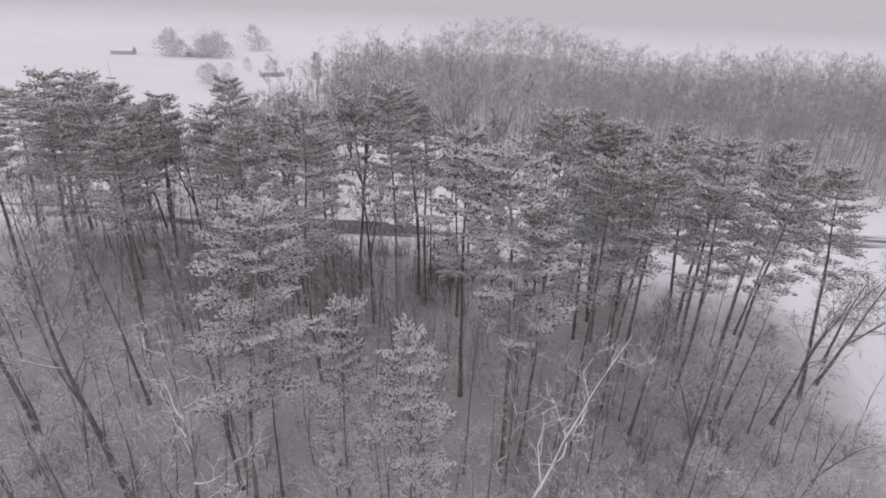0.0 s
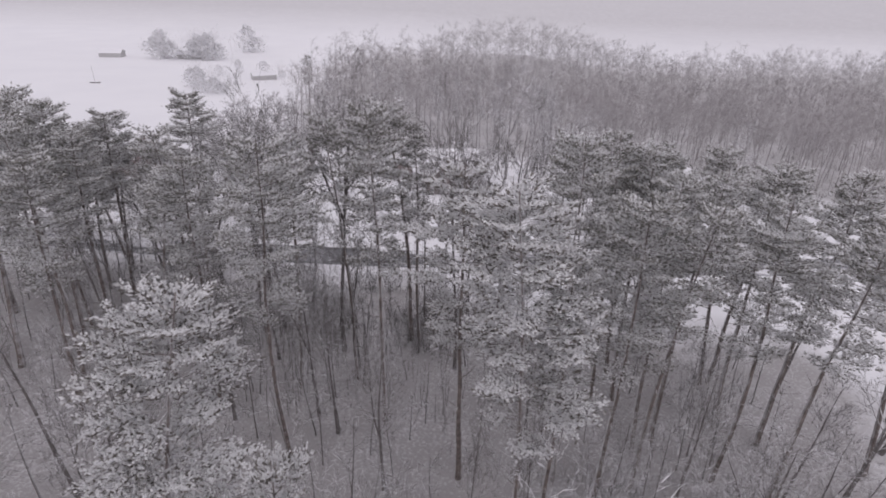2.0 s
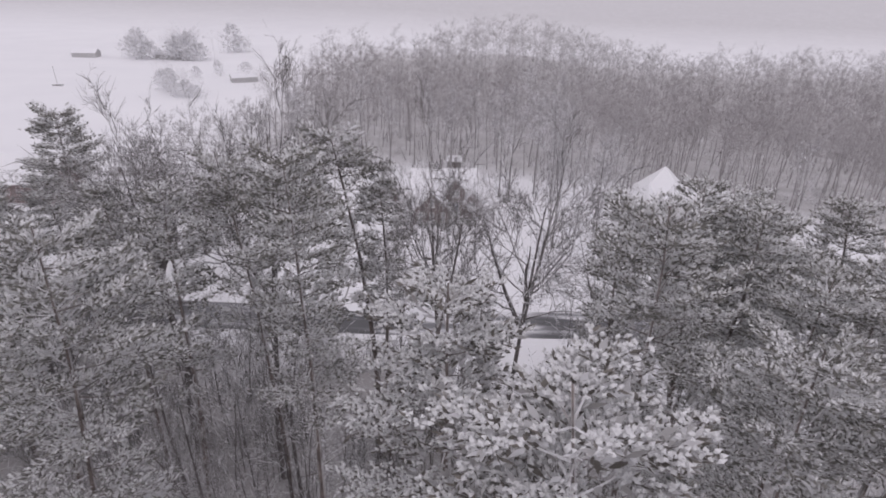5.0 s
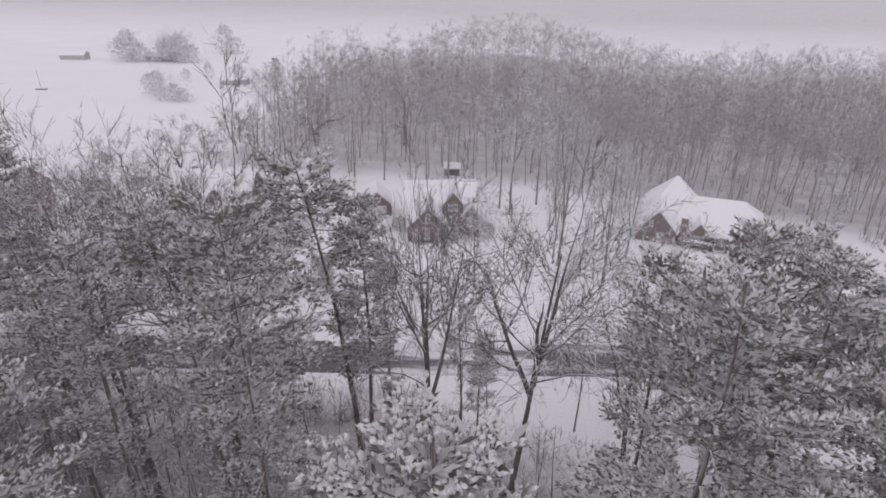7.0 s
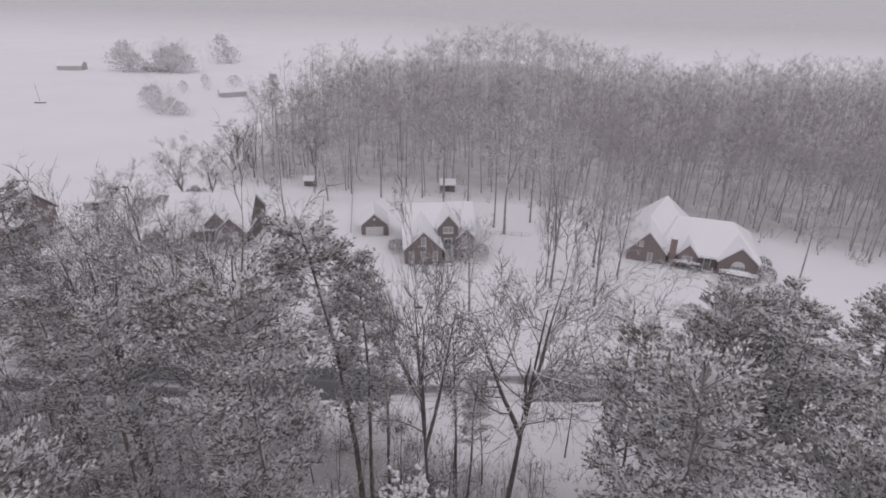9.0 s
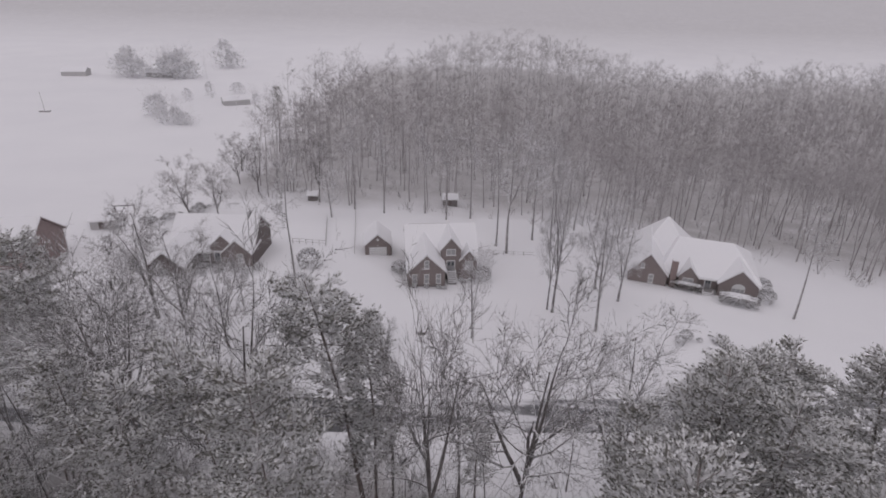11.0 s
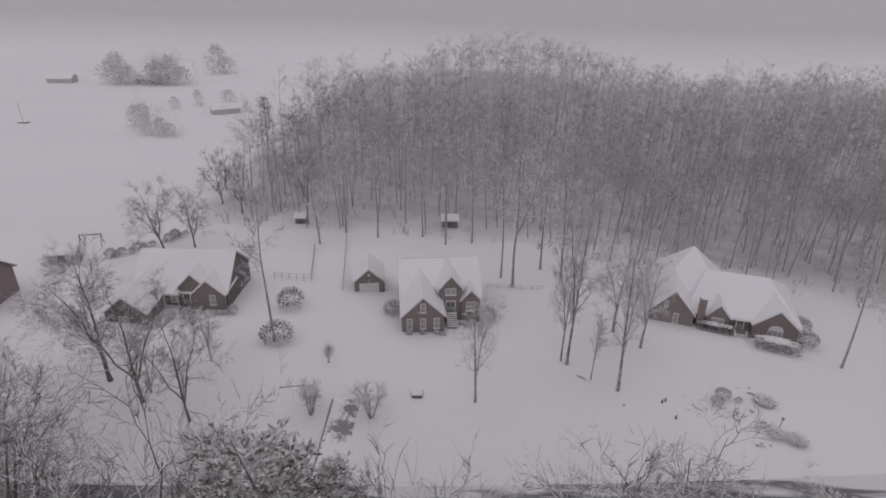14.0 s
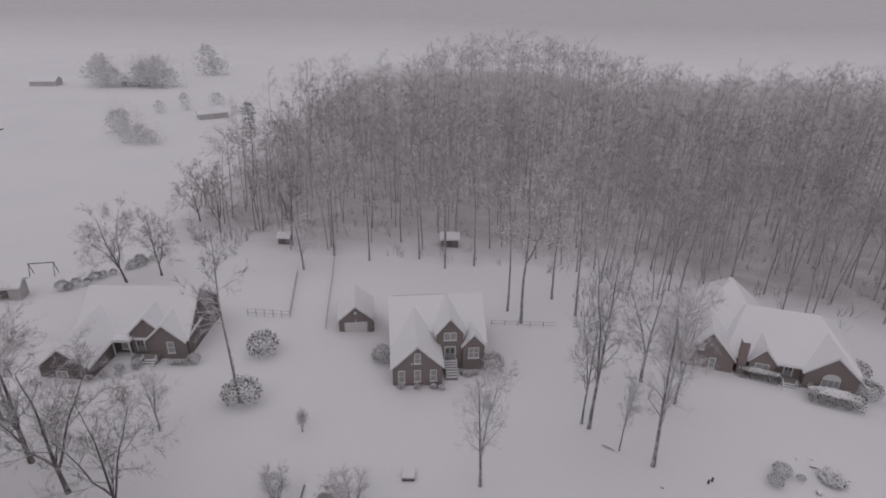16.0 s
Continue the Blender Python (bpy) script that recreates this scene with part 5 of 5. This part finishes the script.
# small bare shrubs on the lawn
BUSHLETS = []
for k in range(3):
    rng = np.random.default_rng(100 + k)
    sh, stem = Shape(), Shape()
    for i in range(7 if k else 3):
        a, tilt = 0.9 * i + rng.normal(0, 0.2), rng.uniform(0.10, 0.42) if k else rng.uniform(0.02, 0.15)
        d = unit(np.array((math.cos(a) * tilt, math.sin(a) * tilt, 1.0)))
        b = limb(rng, np.array((0.06 * math.cos(a), 0.06 * math.sin(a), -0.2)), d, rng.uniform(2.3, 2.9), 5, 0.06, 0.03)
        stem.tube(b, [0.055, 0.05, 0.042, 0.035, 0.025, 0.014], 5)
        for _ in range(22 if k else 40):
            p, e = along(b, rng.uniform(0.42, 1.0))
            c = limb(rng, p, aside(rng, e, rng.uniform(0.4, 1.1)), rng.uniform(0.4, 0.9), 2, 0.2, 0.08)
            sh.tube(c, [0.016, 0.011, 0.006], 3)
            for _ in range(14):
                q, g = along(c, rng.uniform(0.2, 1.0))
                td = aside(rng, g, rng.uniform(0.3, 0.9))
                sh.twig(q, td, rng.uniform(0.2, 0.5), 0.016, unit(np.cross(td, rng.normal(0, 1, 3))))
    root = new("ornamental_tree")
    part("trunk", stem.mesh("trunk", M_PALETWIG), None, root)
    tagged(part("branching", sh.mesh("branching", M_LAWN_TWIG), None, root), kind="stuff")
    BUSHLETS.append(tagged(root, "small many-stemmed leafless tree on the snowy lawn", "tree", "small lawn trees"))
for k, (x, y, s) in enumerate(((-17.5, 85.4, 1.15), (-17.4, 73.5, 1.75), (-9.4, 73.6, 1.8))):
    ob = BUSHLETS[k] if k < 3 else copy_thing(BUSHLETS[k % 3], pose(0, 0, 0))
    ob.matrix_basis = pose(x, y, ground_z(x, y), 0, 0, 70 * k)
    ob.scale = (s, s, s)

# the rock garden
def rock(seed, x, y, w, d, h):
    rng = np.random.default_rng(seed)
    bm = bmesh.new()
    bmesh.ops.create_icosphere(bm, subdivisions=2, radius=1.0)
    for v in bm.verts:
        v.co = Vector((v.co.x * w, v.co.y * d, v.co.z * h)) * float(rng.uniform(0.85, 1.12))
    ob = part("rock", bm, M_ROCK)
    ob.matrix_basis = pose(x, y, ground_z(x, y) + h * 0.2, 0, 0, seed * 50 % 360)
    return tagged(ob, "grey garden rock half buried in snow", "rock", "rocks in the garden")


for k, (x, y, w) in enumerate(((45.2, 86.0, 0.3), (47.0, 86.2, 0.35), (48.4, 84.9, 0.35), (44.7, 80.2, 0.4), (45.2, 77.8, 0.45), (43.0, 78.8, 0.3), (43.2, 73.6, 0.3), (44.2, 73.3, 0.25), (26.0, 79.5, 0.25))):
    rock(110 + k, x, y, w, w * 0.8, w * 0.7)
for x, y, r in ((40.0, 81.2, 0.95), (41.6, 83.0, 1.1), (43.6, 82.2, 0.5)):
    shrub(1, x, y, r, r * 0.8)
for k, (x, y, r) in enumerate(((47.4, 82.3, 1.5), (45.8, 75.2, 1.2), (48.2, 74.3, 1.3))):
    shrub(2, x, y, r, r * 0.35)


def log(x, y, turn, length, tilt=0.0):
    sh = Shape()
    sh.tube([np.array((-length / 2, 0, 0.0)), np.array((0, 0.03, 0.03)), np.array((length / 2, 0, 0.0))], [0.09, 0.11, 0.07], 6)
    ob = part("log", sh.mesh("log", M_BARK), None)
    ob.matrix_basis = pose(x, y, ground_z(x, y) + 0.1, 0, tilt, turn)
    return tagged(ob, "fallen dark branch lying on the snow", "log")


log(21.2, 86.0, -35, 1.7)
log(46.6, 84.4, -25, 1.4)
log(42.6, 72.9, -20, 1.2)


def lamp_post(x, y):
    root = new("garden_lamp")
    root.matrix_basis = pose(x, y, ground_z(x, y), 0, 5, 0)
    sh = Shape()
    sh.tube([np.array((0, 0, -0.3)), np.array((0, 0, 2.0))], [0.06, 0.05], 8)
    part("post", sh.mesh("post", M_DARKWOOD), None, root)
    part("lantern", box(-0.14, 0.14, -0.14, 0.14, 2.0, 2.35, 0.03), M_DARKWOOD, root)
    part("snow_cap", box(-0.13, 0.13, -0.13, 0.13, 2.354, 2.44, 0.03), M_SNOW, root)
    return tagged(root, "dark garden lamp post in the rock garden", "lamp")


lamp_post(46.4, 76.0)
for x, y in ((31.8, 80.6), (32.4, 81.0), (32.7, 77.2)):
    sh = Shape()
    sh.tube([np.array((0, 0, -0.2)), np.array((0, 0, 0.3)), np.array((0.03, 0, 0.62))], [0.12, 0.14, 0.05], 7)
    ob = part("garden_stake", sh.mesh("garden_stake", M_DARKWOOD), None)
    ob.matrix_basis = pose(x, y, ground_z(x, y))
    tagged(ob, "short dark stake sticking out of the snowy lawn", "stake", "stakes on the lawn")

# ---- the far field ----
def far_shed(x, y, turn, w, d, eave, ridge, mat=None):
    root = new("farm_building")
    root.matrix_basis = pose(x, y, ground_z(x, y), 0, 0, turn)
    gable_block(root, mat or M_PALE, 0, w, 0, d, eave, ridge, "x", -2)
    return tagged(root, "long low farm building under snow across the field", "farm building", "far farm buildings")


far_shed(-258, 392, 8, 15, 9, 3.0, 5.0)
far_shed(-205, 398, 3, 18, 8, 3.0, 5.0)
far_shed(-116, 296, 30, 13, 6, 2.2, 3.6, M_PALE)


def field_pole(x, y):
    root = new("field_pole")
    root.matrix_basis = pose(x, y, ground_z(x, y), 0, -2, 0)
    sh = Shape()
    sh.tube([np.array((0, 0, -0.5)), np.array((0, 0, 9.0))], [0.14, 0.10], 6)
    part("pole", sh.mesh("pole", M_PALE), None, root)
    part("footing", box(-2.4, 2.4, -0.8, 0.8, -0.6, 0.7, 0.1), M_ROCK, root)
    return tagged(root, "slim pole on a grey footing in the open field", "pole")


field_pole(-189.4, 268.7)

rng = np.random.default_rng(33)
field_spots = []
for cx, cy, n, spread, size in ((-122, 252, 9, 5, 0.45), (-136, 267, 6, 5, 0.55), (-109, 246, 2, 2, 0.3), (-184, 397, 20, 10, 0.8), (-214, 397, 18, 10, 0.75), (-168, 450, 10, 7, 0.7), (-104, 312, 8, 6, 0.35), (-88, 285, 8, 8, 0.5)):
    for _ in range(n):
        field_spots.append((cx + rng.normal(0, spread), cy + rng.normal(0, spread * 0.5), size * rng.uniform(0.7, 1.15), rng.uniform(0, 6.28), int(rng.integers(0, 4))))
def cedar_template(seed, height, wide, count):
    rng = np.random.default_rng(seed)
    sh = Shape()
    for _ in range(count):
        s = rng.random() ** 0.7
        a = rng.uniform(0, 6.28)
        r = wide * math.sin(math.pi * (0.2 + 0.78 * s)) ** 0.6 * rng.uniform(0.1, 1.1)
        p = np.array((r * math.cos(a), r * math.sin(a), height * s))
        nd = unit(np.array((math.cos(a), math.sin(a), 0.4)) + rng.normal(0, 0.5, 3))
        sh.blade(p, nd, 1.1, 0.5, unit(np.cross(nd, rng.normal(0, 1, 3))))
    return as_template(sh)


cedars = [cedar_template(140, 7.0, 3.4, 330), cedar_template(141, 9.0, 3.0, 330), cedar_template(142, 6.0, 4.0, 330)]
cedar_spots = [(x, y, s, k * 1.3, k % 3) for k, (x, y, s) in enumerate((
    (-120, 251, 1.0), (-126, 252, 1.1), (-116, 250, 0.85), (-138, 267, 1.2), (-134, 266, 1.1), (-130, 259, 0.9), (-221, 399, 1.9), (-214, 396, 2.1), (-207, 394, 1.8),
    (-187, 396, 2.2), (-180, 396, 2.0), (-175, 398, 1.8), (-193, 398, 1.7), (-171, 450, 2.2), (-165, 452, 1.8), (-141, 312, 0.8), (-133, 322, 0.9), (-124, 339, 1.0), (-104, 310, 0.6)))]
tagged(scatter_mesh("field_cedars", cedars, cedar_spots, M_CEDAR), "round evergreen trees far across the field, paled with painted haze", "trees", kind="stuff")
tagged(scatter_mesh("field_trees", far, field_spots, M_FIELD_TREE), "clumps of trees far across the field, paled with painted haze", "trees", kind="stuff")
